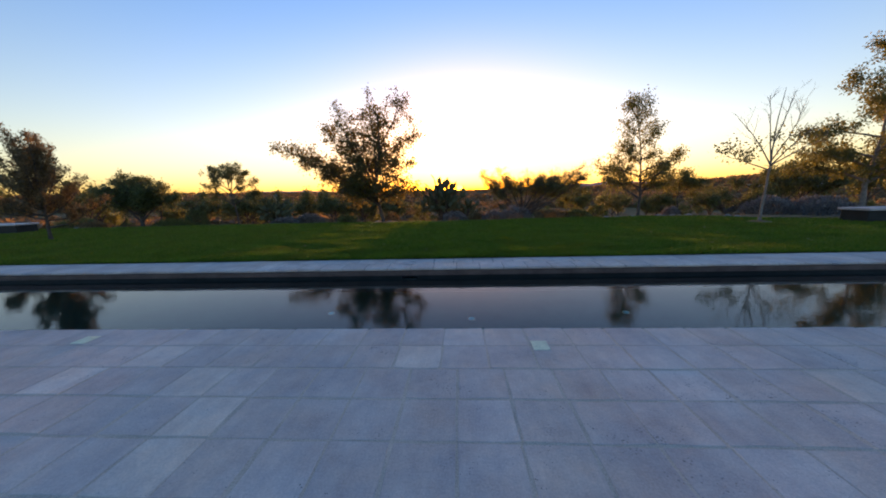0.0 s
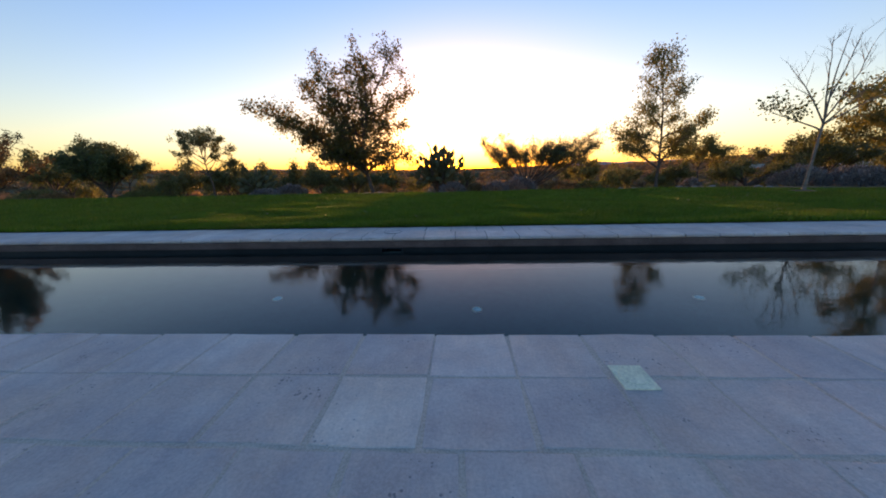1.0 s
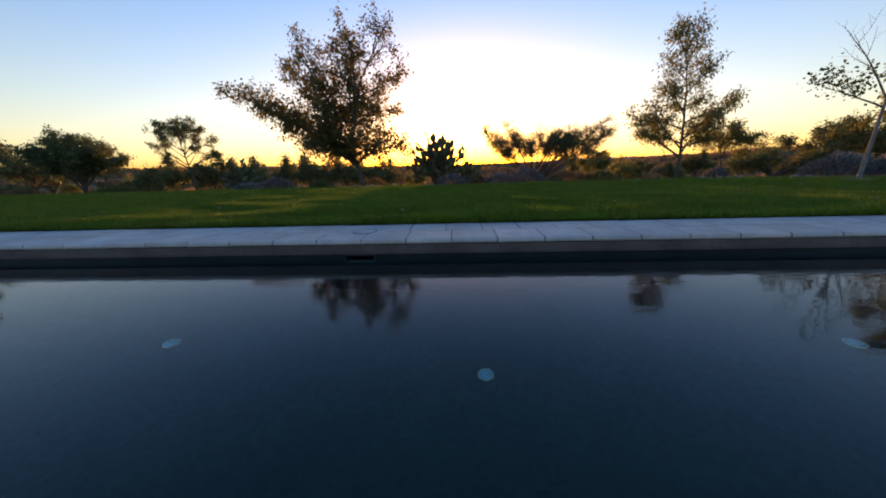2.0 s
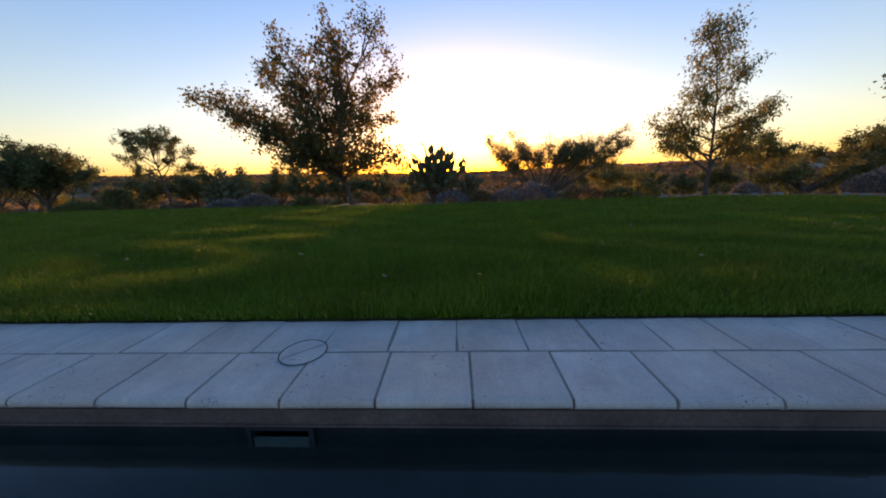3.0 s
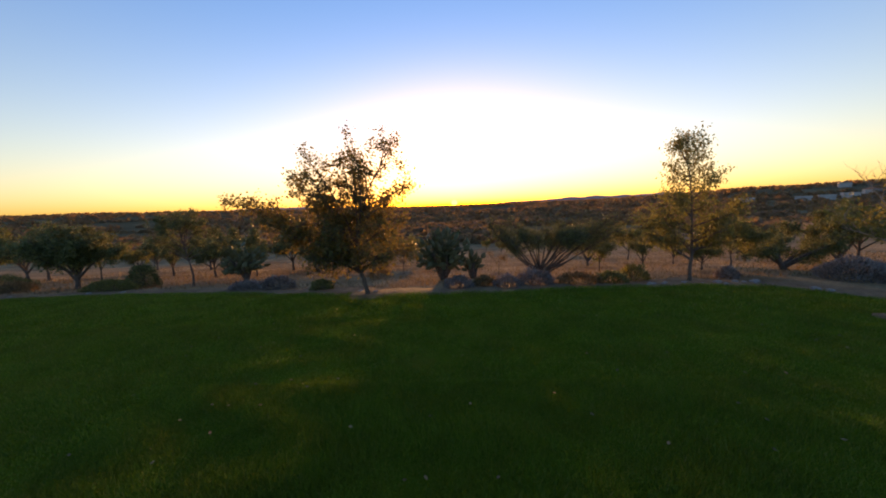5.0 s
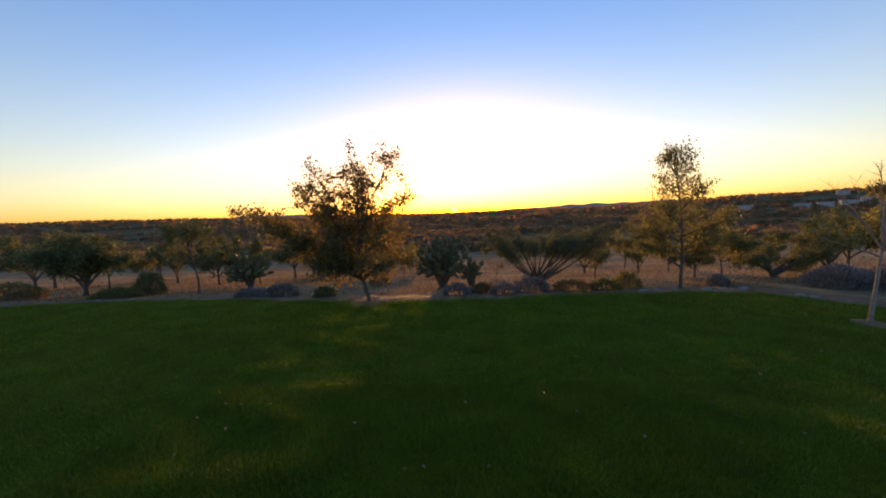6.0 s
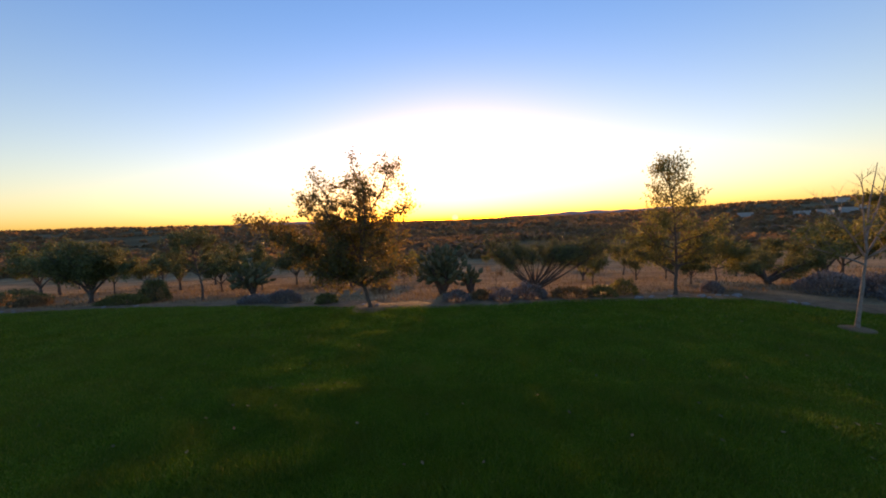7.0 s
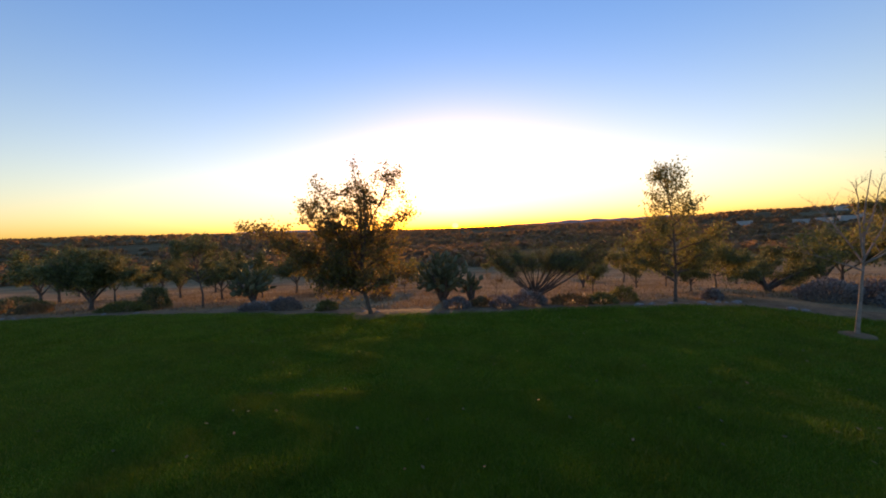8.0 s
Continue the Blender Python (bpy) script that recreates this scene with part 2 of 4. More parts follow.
def water_material():
    m, nt, b = mat_new("still_pool_water")
    pos = nt.nodes.new("ShaderNodeNewGeometry").outputs["Position"]
    b.inputs["Base Color"].default_value = (0.62, 0.95, 0.92, 1)
    b.inputs["Roughness"].default_value = 0.0
    b.inputs["IOR"].default_value = 1.34
    b.inputs["Transmission Weight"].default_value = 1.0
    mp = nt.nodes.new("ShaderNodeMapping")
    mp.inputs["Scale"].default_value = (1.0, 2.2, 1.0)
    nt.links.new(pos, mp.inputs["Vector"])
    bump(nt, b, noise_of(nt, mp.outputs["Vector"], 7.0, 3.0, 0.55), 0.06, 0.014)
    return m


GROUND = ground_material()
WATER = water_material()


# ---- mesh helpers ----
def mesh_of(name, verts, faces, mat, smooth=False):
    me = bpy.data.meshes.new(name)
    me.from_pydata([tuple(v) for v in verts], [], [tuple(f) for f in faces])
    me.materials.append(mat)
    if smooth:
        me.shade_smooth()
    return me


def mesh_np(name, verts, faces, mat):
    """Fast mesh from a vertex array and an array of equal-sized faces."""
    n, k = faces.shape
    me = bpy.data.meshes.new(name)
    me.vertices.add(len(verts))
    me.vertices.foreach_set("co", np.ascontiguousarray(verts, dtype=np.float32).ravel())
    me.loops.add(n * k)
    me.loops.foreach_set("vertex_index", np.ascontiguousarray(faces, dtype=np.int32).ravel())
    me.polygons.add(n)
    me.polygons.foreach_set("loop_start", np.arange(0, n * k, k, dtype=np.int32))
    me.materials.append(mat)
    me.update()
    me.validate()
    return me


def part(name, me, parent, label="", at=None, kind=""):
    ob = new(name, me)
    ob.parent = parent
    if at is not None:
        ob.location = at
    return tagged(ob, label, kind=kind)


def thing(name, at, label, category, group="", kind=""):
    e = new(name)
    e.empty_display_size = 0.2
    e.location = at
    return tagged(e, label, category, group, kind)


def box_data(x0, x1, y0, y1, z0, z1, base=0):
    v = [(x0, y0, z0), (x1, y0, z0), (x1, y1, z0), (x0, y1, z0), (x0, y0, z1), (x1, y0, z1), (x1, y1, z1), (x0, y1, z1)]
    f = [(3, 2, 1, 0), (4, 5, 6, 7), (0, 1, 5, 4), (1, 2, 6, 5), (2, 3, 7, 6), (3, 0, 4, 7)]
    return v, [tuple(i + base for i in q) for q in f]


def boxes_mesh(name, boxes, mat, bevel=0.0):
    bm = bmesh.new()
    for b in boxes:
        v, f = box_data(*b)
        bv = [bm.verts.new(p) for p in v]
        for q in f:
            bm.faces.new([bv[i] for i in q])
    if bevel:
        bmesh.ops.bevel(bm, geom=list(bm.edges), offset=bevel, segments=2, profile=0.6, affect="EDGES")
    me = bpy.data.meshes.new(name)
    bm.to_mesh(me)
    bm.free()
    me.materials.append(mat)
    return me


def lathe(name, profile, mat, n=24, smooth=True, cap=True):
    """Turn a profile of (radius, z) round the z axis."""
    v, f = [], []
    for r, z in profile:
        v += [(r * math.cos(2 * math.pi * i / n), r * math.sin(2 * math.pi * i / n), z) for i in range(n)]
    for j in range(len(profile) - 1):
        f += [(j * n + i, j * n + (i + 1) % n, (j + 1) * n + (i + 1) % n, (j + 1) * n + i) for i in range(n)]
    if cap:
        f.append(tuple(range((len(profile) - 1) * n, len(profile) * n)))
    return mesh_of(name, v, f, mat, smooth)


def step(a, b, x):
    t = min(1.0, max(0.0, (x - a) / (b - a)))
    return t * t * (3 - 2 * t)


# ---- land ----
PROFILE = [(6.4, 0.0), (12, -0.05), (15, -0.12), (16.5, -0.27), (19, -0.58), (27.6, -1.8), (45, -3.9), (80, -6.5), (140, -7.0), (260, -4.0), (500, -1.5), (900, 0.5), (2000, 3.0), (5000, 5.0)]


def land(x, y):
    if y <= 6.4:
        return 0.0
    for (y0, z0), (y1, z1) in zip(PROFILE, PROFILE[1:]):
        if y <= y1:
            break
    z = z0 + (z1 - z0) * (y - y0) / (y1 - y0)
    d = math.hypot(x, y)
    bearing = math.atan2(x, y)
    z += 14.5 * step(0.33, 0.95, bearing) * step(330, 620, d)        # wooded hill
    z += 11.0 * step(0.2, 0.95, -bearing) * step(200, 800, d)
    if d > 25:
        z += (noise.noise((x * 0.013, y * 0.013, 0)) * 1.6 + noise.noise((x * 0.05, y * 0.05, 3)) * 0.35) * step(30, 140, d)
        if d > 300:
            z += noise.noise((x * 0.004, y * 0.004, 7)) * 2.0 * step(300, 900, d) - 2.0 * step(300, 900, d) * step(0.25, 0.0, abs(bearing))
    return z


TX0, TX1, TY0, COP0, COP1, EDGE = -13.0, 13.0, -8.0, 5.68, 6.38, 3.34   # terrace, coping and pool edges
PX0, PX1 = -12.0, 12.0
WATER_Z, FLOOR_Z = -0.185, -0.95

side = [0.7 * math.sinh(k * 0.142) / 0.142 for k in range(1, 49)]
gx = sorted(set([round(-s, 3) for s in side if s > 0.3] + [0.0] + [round(s, 3) for s in side if s > 0.3] + [TX0, TX1]))
gx = [v for v in gx if v in (TX0, TX1) or (abs(v - TX0) > 0.3 and abs(v - TX1) > 0.3)]
gy = [-4000, -2000, -900, -400, -200, -100, -50, -25, -14, TY0, -2, 2, COP1]
v = COP1
dy = 0.7
while v < 4950:
    v += dy
    dy *= 1.045
    gy.append(v)
gv = [(x, y, land(x, y) - (0.02 if y <= COP1 else 0.0)) for y in gy for x in gx]
gf = []
nx = len(gx)
for j in range(len(gy) - 1):
    for i in range(nx - 1):
        if TX0 <= (gx[i] + gx[i + 1]) / 2 <= TX1 and TY0 <= (gy[j] + gy[j + 1]) / 2 <= COP1:
            continue
        a = j * nx + i
        gf.append((a, a + 1, a + 1 + nx, a + nx))
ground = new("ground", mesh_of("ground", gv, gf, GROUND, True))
tagged(ground, "dry grassy ground falling to a wooded valley", "ground", kind="structure")

# lawn with a curved far edge
LAWN = [(-34, 15.0), (-25, 15.4), (-19.7, 15.75), (-15.5, 16.4), (-10, 16.2), (-6, 15.4), (-2.2, 14.8), (1.5, 14.9), (4.4, 15.2), (8.5, 15.1), (10.6, 14.7), (11.4, 14.0), (12.0, 13.2), (12.6, 12.4), (14, 11.9), (20, 11.8), (30, 11.7)]


def lawn_far(x):
    for (x0, y0), (x1, y1) in zip(LAWN, LAWN[1:]):
        if x <= x1:
            t = min(1, max(0, (x - x0) / (x1 - x0)))
            return y0 + (y1 - y0) * (t * t * (3 - 2 * t)) + 0.06 * math.sin(x * 3.1) + 0.04 * math.sin(x * 7.7)
    return 12.0


lx = np.linspace(-34, 30, 260)
lt = np.linspace(0, 1, 30)
lv = []
for t in lt:
    for x in lx:
        y = COP1 + 0.01 + (lawn_far(x) - COP1) * t
        lv.append((x, y, land(x, y) + 0.012 + 0.012 * noise.noise((x * 0.9, y * 0.9, 1)) - (0.04 if t == 1 else 0)))
n = len(lx)
lawn = new("lawn", mesh_of("lawn", lv, [(j * n + i, j * n + i + 1, (j + 1) * n + i + 1, (j + 1) * n + i) for j in range(29) for i in range(n - 1)], LAWN_SOIL, True))
tagged(lawn, "mown green lawn beyond the pool coping", "lawn", kind="structure")

# planting bed of mulch along the lawn's far edge
bx = np.linspace(-30, 22, 200)
bv = []
for t in (0.0, 0.33, 0.66, 1.0):
    for x in bx:
        y = lawn_far(x) - 0.12 + t * (1.5 + 0.35 * math.sin(x * 1.1) + 0.2 * math.sin(x * 2.7))
        bv.append((x, y, land(x, y) + (0.0 if t in (0.0, 1.0) else 0.035 + 0.03 * noise.noise((x * 2, y * 2, 0)))))
n = len(bx)
bed = new("planting_bed", mesh_of("planting_bed", bv, [(j * n + i, j * n + i + 1, (j + 1) * n + i + 1, (j + 1) * n + i) for j in range(3) for i in range(n - 1)], SOIL, True))
tagged(bed, "brown mulch planting bed at the lawn edge", "planting bed", kind="structure")

# the low sun itself and the far mountains
disc = new("setting_sun", lathe("setting_sun", [(46, 0.0), (30, 0.08), (1, 0.1)], PLASTIC, 40))
glow = bpy.data.materials.new("sun_glow")
glow.use_nodes = True
glow.node_tree.nodes.clear()
em = node(glow.node_tree, "ShaderNodeEmission", Color=(1.0, 0.5, 0.035, 1), Strength=2.6)
go = glow.node_tree.nodes.new("ShaderNodeOutputMaterial")
glow.node_tree.links.new(em.outputs[0], go.inputs["Surface"])
disc.data.materials[0] = glow
disc.matrix_world = pose(12, 4700, 36, 90, 0, 0)
tagged(disc, "setting sun disc touching the horizon", "sun", kind="structure")


def ridge(x0, x1, y, top, seed):
    xs = np.linspace(x0, x1, 120)
    v, f = [], []
    for x in xs:
        u = (x - x0) / (x1 - x0)
        h = top * math.sin(math.pi * u) ** 0.6 * (0.75 + 0.5 * noise.noise((x * 0.0012, seed, 0)) + 0.2 * noise.noise((x * 0.006, seed, 2)))
        v += [(x, y - 150, -30), (x, y, h), (x, y + 200, -30)]
    for i in range(len(xs) - 1):
        f += [(3 * i, 3 * i + 3, 3 * i + 4, 3 * i + 1), (3 * i + 1, 3 * i + 4, 3 * i + 5, 3 * i + 2)]
    return tagged(new("mountain_ridge", mesh_of("mountain_ridge", v, f, RIDGE, True)), "mountain ridge on the horizon with haze painted in as pale mauve", "mountain", kind="structure")


# far ridges, their haze carried by the base colour
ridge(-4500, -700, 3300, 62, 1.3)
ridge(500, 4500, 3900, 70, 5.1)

# ---- pool and terrace ----
pool = thing("pool_shell", (0, 0, 0), "dark plastered lap pool shell", "pool", kind="structure")
SKX0, SKX1, SKZ0, SKZ1 = -0.585, -0.317, -0.26, -0.14
part("far_wall", boxes_mesh("far_wall", [(PX0, SKX0, COP0 + 0.03, COP1, -1.4, -0.05), (SKX1, PX1, COP0 + 0.03, COP1, -1.4, -0.05),
     (SKX0, SKX1, COP0 + 0.03, COP1, -1.4, SKZ0), (SKX0, SKX1, COP0 + 0.03, COP1, SKZ1, -0.05), (SKX0, SKX1, COP0 + 0.3, COP1, SKZ0, SKZ1)], POOL_WALL), pool)
part("near_wall", boxes_mesh("near_wall", [(PX0, PX1, EDGE - 0.3, EDGE - 0.01, -1.4, -0.045)], POOL_DARK), pool)
part("end_wall", boxes_mesh("end_wall", [(PX0 - 0.3, PX0, EDGE - 0.3, COP1, -1.4, -0.045)], POOL_DARK), pool)
part("end_wall", boxes_mesh("end_wall", [(PX1, PX1 + 0.3, EDGE - 0.3, COP1, -1.4, -0.045)], POOL_DARK), pool)
part("pool_floor", boxes_mesh("pool_floor", [(PX0, PX1, EDGE - 0.01, COP0 + 0.03, -1.4, FLOOR_Z)], POOL_DARK), pool)
part("waterline_band", boxes_mesh("waterline_band", [(PX0, PX1, COP0 + 0.012, COP0 + 0.027, -0.122, -0.053)], BAND), pool, "brown stone band under the coping")
part("ledge_lip", boxes_mesh("ledge_lip", [(PX0, PX1, COP0 + 0.004, COP0 + 0.027, -0.134, -0.124)], BAND, 0.002), pool)

bmw = bmesh.new()
bmesh.ops.create_grid(bmw, x_segments=2, y_segments=2, size=0.5)
me = bpy.data.meshes.new("water")
bmw.to_mesh(me)
bmw.free()
me.materials.append(WATER)
water = new("water", me)
water.matrix_world = pose(0, (EDGE + COP0) / 2, WATER_Z) @ Matrix.Diagonal((PX1 - PX0, COP0 - EDGE + 0.05, 1, 1))
water.visible_shadow = False
tagged(water, "still dark pool water mirroring trees and sky", "water", kind="structure")

skimmer = thing("pool_skimmer", ((SKX0 + SKX1) / 2, COP0 + 0.03, -0.2), "grey plastic skimmer mouth in the pool wall", "skimmer")
w2 = (SKX1 - SKX0) / 2
part("mouth_frame", boxes_mesh("mouth_frame", [(-w2 - 0.012, -w2 + 0.01, -0.03, 0.02, -0.07, 0.066), (w2 - 0.01, w2 + 0.012, -0.03, 0.02, -0.07, 0.066),
     (-w2 + 0.011, w2 - 0.011, -0.03, 0.02, 0.052, 0.066)], DARK_PLASTIC, 0.002), skimmer)
part("weir_flap", boxes_mesh("weir_flap", [(-w2 + 0.014, w2 - 0.014, -0.026, -0.016, -0.07, 0.012)], GREY_PLASTIC, 0.003), skimmer, "grey plastic weir flap")

for x, y in ((-1.5, 4.84), (0.57, 4.7), (2.72, 4.8)):
    lamp = thing("pool_light", (x, y, FLOOR_Z), "round pale cyan pool fitting under water", "pool light", "round fittings on the pool floor")
    part("lens", lathe("lens", [(0.038, 0.0), (0.038, 0.01), (0.030, 0.016), (0.005, 0.018)], LENS_GLASS, 28), lamp)
    part("rim", lathe("rim", [(0.048, 0.0), (0.048, 0.006), (0.040, 0.008), (0.039, 0.0)], PLASTIC, 28, cap=False), lamp)

terrace = new("terrace", boxes_mesh("terrace", [(TX0, TX1, TY0, EDGE - 0.02, -0.045, -0.0022), (TX0, PX0 - 0.005, EDGE - 0.02, COP1, -0.045, -0.003), (PX1 + 0.005, TX1, EDGE - 0.02, COP1, -0.045, -0.003)], MORTAR))
tagged(terrace, "pale limestone paved pool terrace with sandy joints", "terrace", kind="structure")
coping = new("coping", boxes_mesh("coping", [(PX0, PX1, COP0 + 0.02, COP1 - 0.005, -0.045, -0.004)], COPING_MORTAR))
tagged(coping, "pale stone coping along the pool's lawn side", "coping", kind="structure")


def slab_data(w, d, h, ch, rng):
    """A slab with a worn, slightly uneven upper edge: centred on x and y, its top near z = 0."""
    j = lambda: rng.uniform(-0.0055, 0.0055)
    ring = [(-w / 2, -d / 2), (w / 2, -d / 2), (w / 2, d / 2), (-w / 2, d / 2)]
    ring = [(x + j(), y + j()) for x, y in ring]
    ring8 = []
    for k in range(4):
        (ax, ay), (bx_, by_) = ring[k], ring[(k + 1) % 4]
        ring8 += [(ax, ay), ((ax + bx_) / 2 + j(), (ay + by_) / 2 + j())]
    v = [(x, y, -h) for x, y in ring8] + [(x, y, -ch) for x, y in ring8] + [(x * (1 - 2.2 * ch / w), y * (1 - 2.2 * ch / d), rng.uniform(-0.001, 0.001)) for x, y in ring8]
    f = []
    for r in (0, 8):
        f += [(r + k, r + (k + 1) % 8, r + 8 + (k + 1) % 8, r + 8 + k) for k in range(8)]
    f.append(tuple(range(16, 24)))
    return v, f


rng = random.Random(4)
PITCH = 0.335
LIGHT = ((2, -1.45), (3, -1.12), (4, -1.12), (2, -2.46), (1, -2.2), (3, -3.1), (2, 3.0), (1, 0.1), (4, -2.8))


def tile_set(pitch, mat, count):
    return [mesh_of("tile", *slab_data(pitch - 0.017, PITCH - 0.016, 0.03, 0.0025, rng), mat) for _ in range(count)]


SETS = {0.36: (tile_set(0.36, STONE, 7), tile_set(0.36, STONE_LIGHT, 3)), PITCH: (tile_set(PITCH, STONE, 7), tile_set(PITCH, STONE_LIGHT, 3))}
rest_v, rest_f = [], []
for r in range(33):
    y = EDGE - PITCH * (r + 0.5)
    wide = 0.36 if r < 2 else PITCH
    shift = 0.265 if r < 2 else 0.055 + (0.0 if r < 5 else rng.uniform(-0.12, 0.12))
    for k in range(-38, 39):
        x = shift + wide * (k + 0.5) + rng.uniform(-0.003, 0.003)
        if abs(x) > 12.8:
            continue
        dz, rz = rng.uniform(-0.001, 0.001), rng.choice((0, 180))
        if r < 7 and -6.4 < x < 7.0:
            pale = any(r == q and abs(x - lx_) < 0.17 for q, lx_ in LIGHT)
            t = part("tile", rng.choice(SETS[wide][1 if pale else 0]), terrace)
            t.matrix_basis = pose(x, y, dz, rng.uniform(-0.06, 0.06), rng.uniform(-0.06, 0.06), rz + rng.uniform(-0.4, 0.4))
        else:
            v, f = slab_data(wide - 0.017, PITCH - 0.016, 0.03, 0.0025, rng)
            rest_f += [tuple(i + len(rest_v) for i in q) for q in f]
            rest_v += [(a + x, b + y, c + dz) for a, b, c in v]
part("tile_field", mesh_of("tile_field", rest_v, rest_f, STONE), terrace, kind="stuff")


def coping_data(w, d, h, rng):
    """A bullnosed slab; the rounded edge faces the water, at -y."""
    prof = [(d / 2, -h), (d / 2, -0.003), (d / 2 - 0.003, 0.0)]
    r = h / 2
    for k in range(7):
        a = math.pi / 2 + math.pi * k / 6
        prof.append((-d / 2 + r + r * math.cos(a) * 0.9, -r + r * math.sin(a)))
    v, f = [], []
    n = len(prof)
    xs = [(-w / 2, 0.996), (-w / 2 + 0.004, 1.0), (w / 2 - 0.004, 1.0), (w / 2, 0.996)]
    for x, s in xs:
        sk = rng.uniform(-0.002, 0.002)
        v += [(x, y + sk, z - (1 - s) * 0.7) for y, z in prof]
    for k in range(3):
        f += [(k * n + i, k * n + (i + 1) % n, (k + 1) * n + (i + 1) % n, (k + 1) * n + i) for i in range(n)]
    f += [tuple(range(n)), tuple(range(3 * n, 4 * n))[::-1]]
    return v, f


front_meshes = [mesh_of("coping_stone", *coping_data(0.397 - 0.012, 0.345, 0.05, rng), STONE) for _ in range(5)]
back_meshes = [mesh_of("coping_stone", *slab_data(0.365 - 0.012, 0.335, 0.03, 0.0025, rng), STONE) for _ in range(5)]
for k in range(-30, 30):
    x = -0.037 + 0.397 * (k + 0.5)
    if abs(x) < 11.8:
        part("coping_stone", front_meshes[rng.randrange(5)], coping).matrix_basis = pose(x, COP0 + 0.1725, rng.uniform(-0.002, 0.002), 0, 0, rng.uniform(-0.25, 0.25))
for k in range(-33, 33):
    x = -0.06 + 0.36 * (k + 0.5)
    if abs(x) < 11.8:
        part("coping_stone", back_meshes[rng.randrange(5)], coping).matrix_basis = pose(x, COP0 + 0.355 + 0.17, rng.uniform(-0.002, 0.001), 0, 0, rng.uniform(-0.3, 0.3))

lid = thing("skimmer_lid", (-0.495, 6.03, 0.002), "round stone-filled skimmer lid set in the coping", "lid")
part("lid_disc", lathe("lid_disc", [(0.112, -0.004), (0.112, 0.001), (0.109, 0.003), (0.01, 0.0035)], STONE, 32, False), lid)
part("lid_ring", lathe("lid_ring", [(0.1185, -0.004), (0.1185, 0.002), (0.1175, 0.0032), (0.116, 0.0032), (0.114, -0.003)], GREY_PLASTIC, 32, cap=False), lid, "grey plastic ring")

part("lid_groove", boxes_mesh("lid_groove", [(-0.1, 0.1, -0.002, 0.002, 0.0, 0.0042)], GREY_PLASTIC), lid).rotation_euler.z = radians(38)

for x, y in ((1.07, 3.01), (-3.07, 3.11)):
    pl = thing("deck_plate", (x, y, 0.001), "square off-white plastic plate set in the paving", "deck plate", "deck plates by the pool")
    part("plate", boxes_mesh("plate", [(-0.066, 0.066, -0.072, 0.072, -0.004, 0.004)], PLASTIC, 0.003), pl)
    part("round_cap", lathe("round_cap", [(0.05, 0.003), (0.05, 0.0055), (0.047, 0.0062), (0.015, 0.0062), (0.013, 0.0068), (0.002, 0.0068)], PLASTIC, 28, False), pl)


# ---- plants ----
def tube(path, r0, r1, sides, V, F):
    """Append a tapered tube along a path to V and F."""
    base = len(V)
    n = len(path)
    for i, p in enumerate(path):
        d = (path[min(i + 1, n - 1)] - path[max(i - 1, 0)]).normalized()
        a = d.orthogonal().normalized()
        b = d.cross(a)
        r = r0 + (r1 - r0) * i / (n - 1)
        for k in range(sides):
            t = 2 * math.pi * k / sides
            V.append(p + a * (r * math.cos(t)) + b * (r * math.sin(t)))
    for i in range(n - 1):
        for k in range(sides):
            q = base + i * sides
            F.append((q + k, q + (k + 1) % sides, q + sides + (k + 1) % sides, q + sides + k))


def limb_path(a, b, bow, rng, n=8, wob=0.05):
    """From a to b, bowed upwards in the middle and a little crooked."""
    a, b = Vector(a), Vector(b)
    length = (b - a).length
    side = Vector((rng.uniform(-1, 1), rng.uniform(-1, 1), 0))
    out = []
    for i in range(n + 1):
        t = i / n
        p = a.lerp(b, t) + Vector((0, 0, bow * length * 4 * t * (1 - t))) + side * (wob * length * math.sin(math.pi * t))
        if 0 < i < n:
            p += Vector((rng.uniform(-1, 1), rng.uniform(-1, 1), rng.uniform(-1, 1))) * (wob * 0.3 * length / n * 3)
        out.append(p)
    return out


def leaf_mesh(name, anchors, per, size, spread, mat, seed, aspect=1.6, hang=0.0):
    """Folded leaf blades scattered about the anchors."""
    g = np.random.default_rng(seed)
    p = np.repeat(np.array(anchors, dtype=float).reshape(-1, 3), per, axis=0)
    m = len(p)
    p = p + g.normal(0, spread, (m, 3))
    d = g.normal(0, 1, (m, 3))
    d[:, 2] -= hang
    d /= np.linalg.norm(d, axis=1)[:, None]
    s = g.normal(0, 1, (m, 3))
    s -= d * (s * d).sum(1)[:, None]
    s /= np.linalg.norm(s, axis=1)[:, None] + 1e-9
    up = np.cross(d, s)
    L = size * g.uniform(0.6, 1.25, (m, 1))
    W = L / aspect / 2
    v = np.stack([p, p + d * L * 0.45 + s * W + up * L * 0.1, p + d * L, p + d * L * 0.45 - s * W + up * L * 0.1], axis=1).reshape(-1, 3)
    i = np.arange(m)[:, None] * 4
    f = np.concatenate([i + np.array([[0, 1, 2]]), i + np.array([[0, 2, 3]])], axis=0)
    return mesh_np(name, v, f, mat)


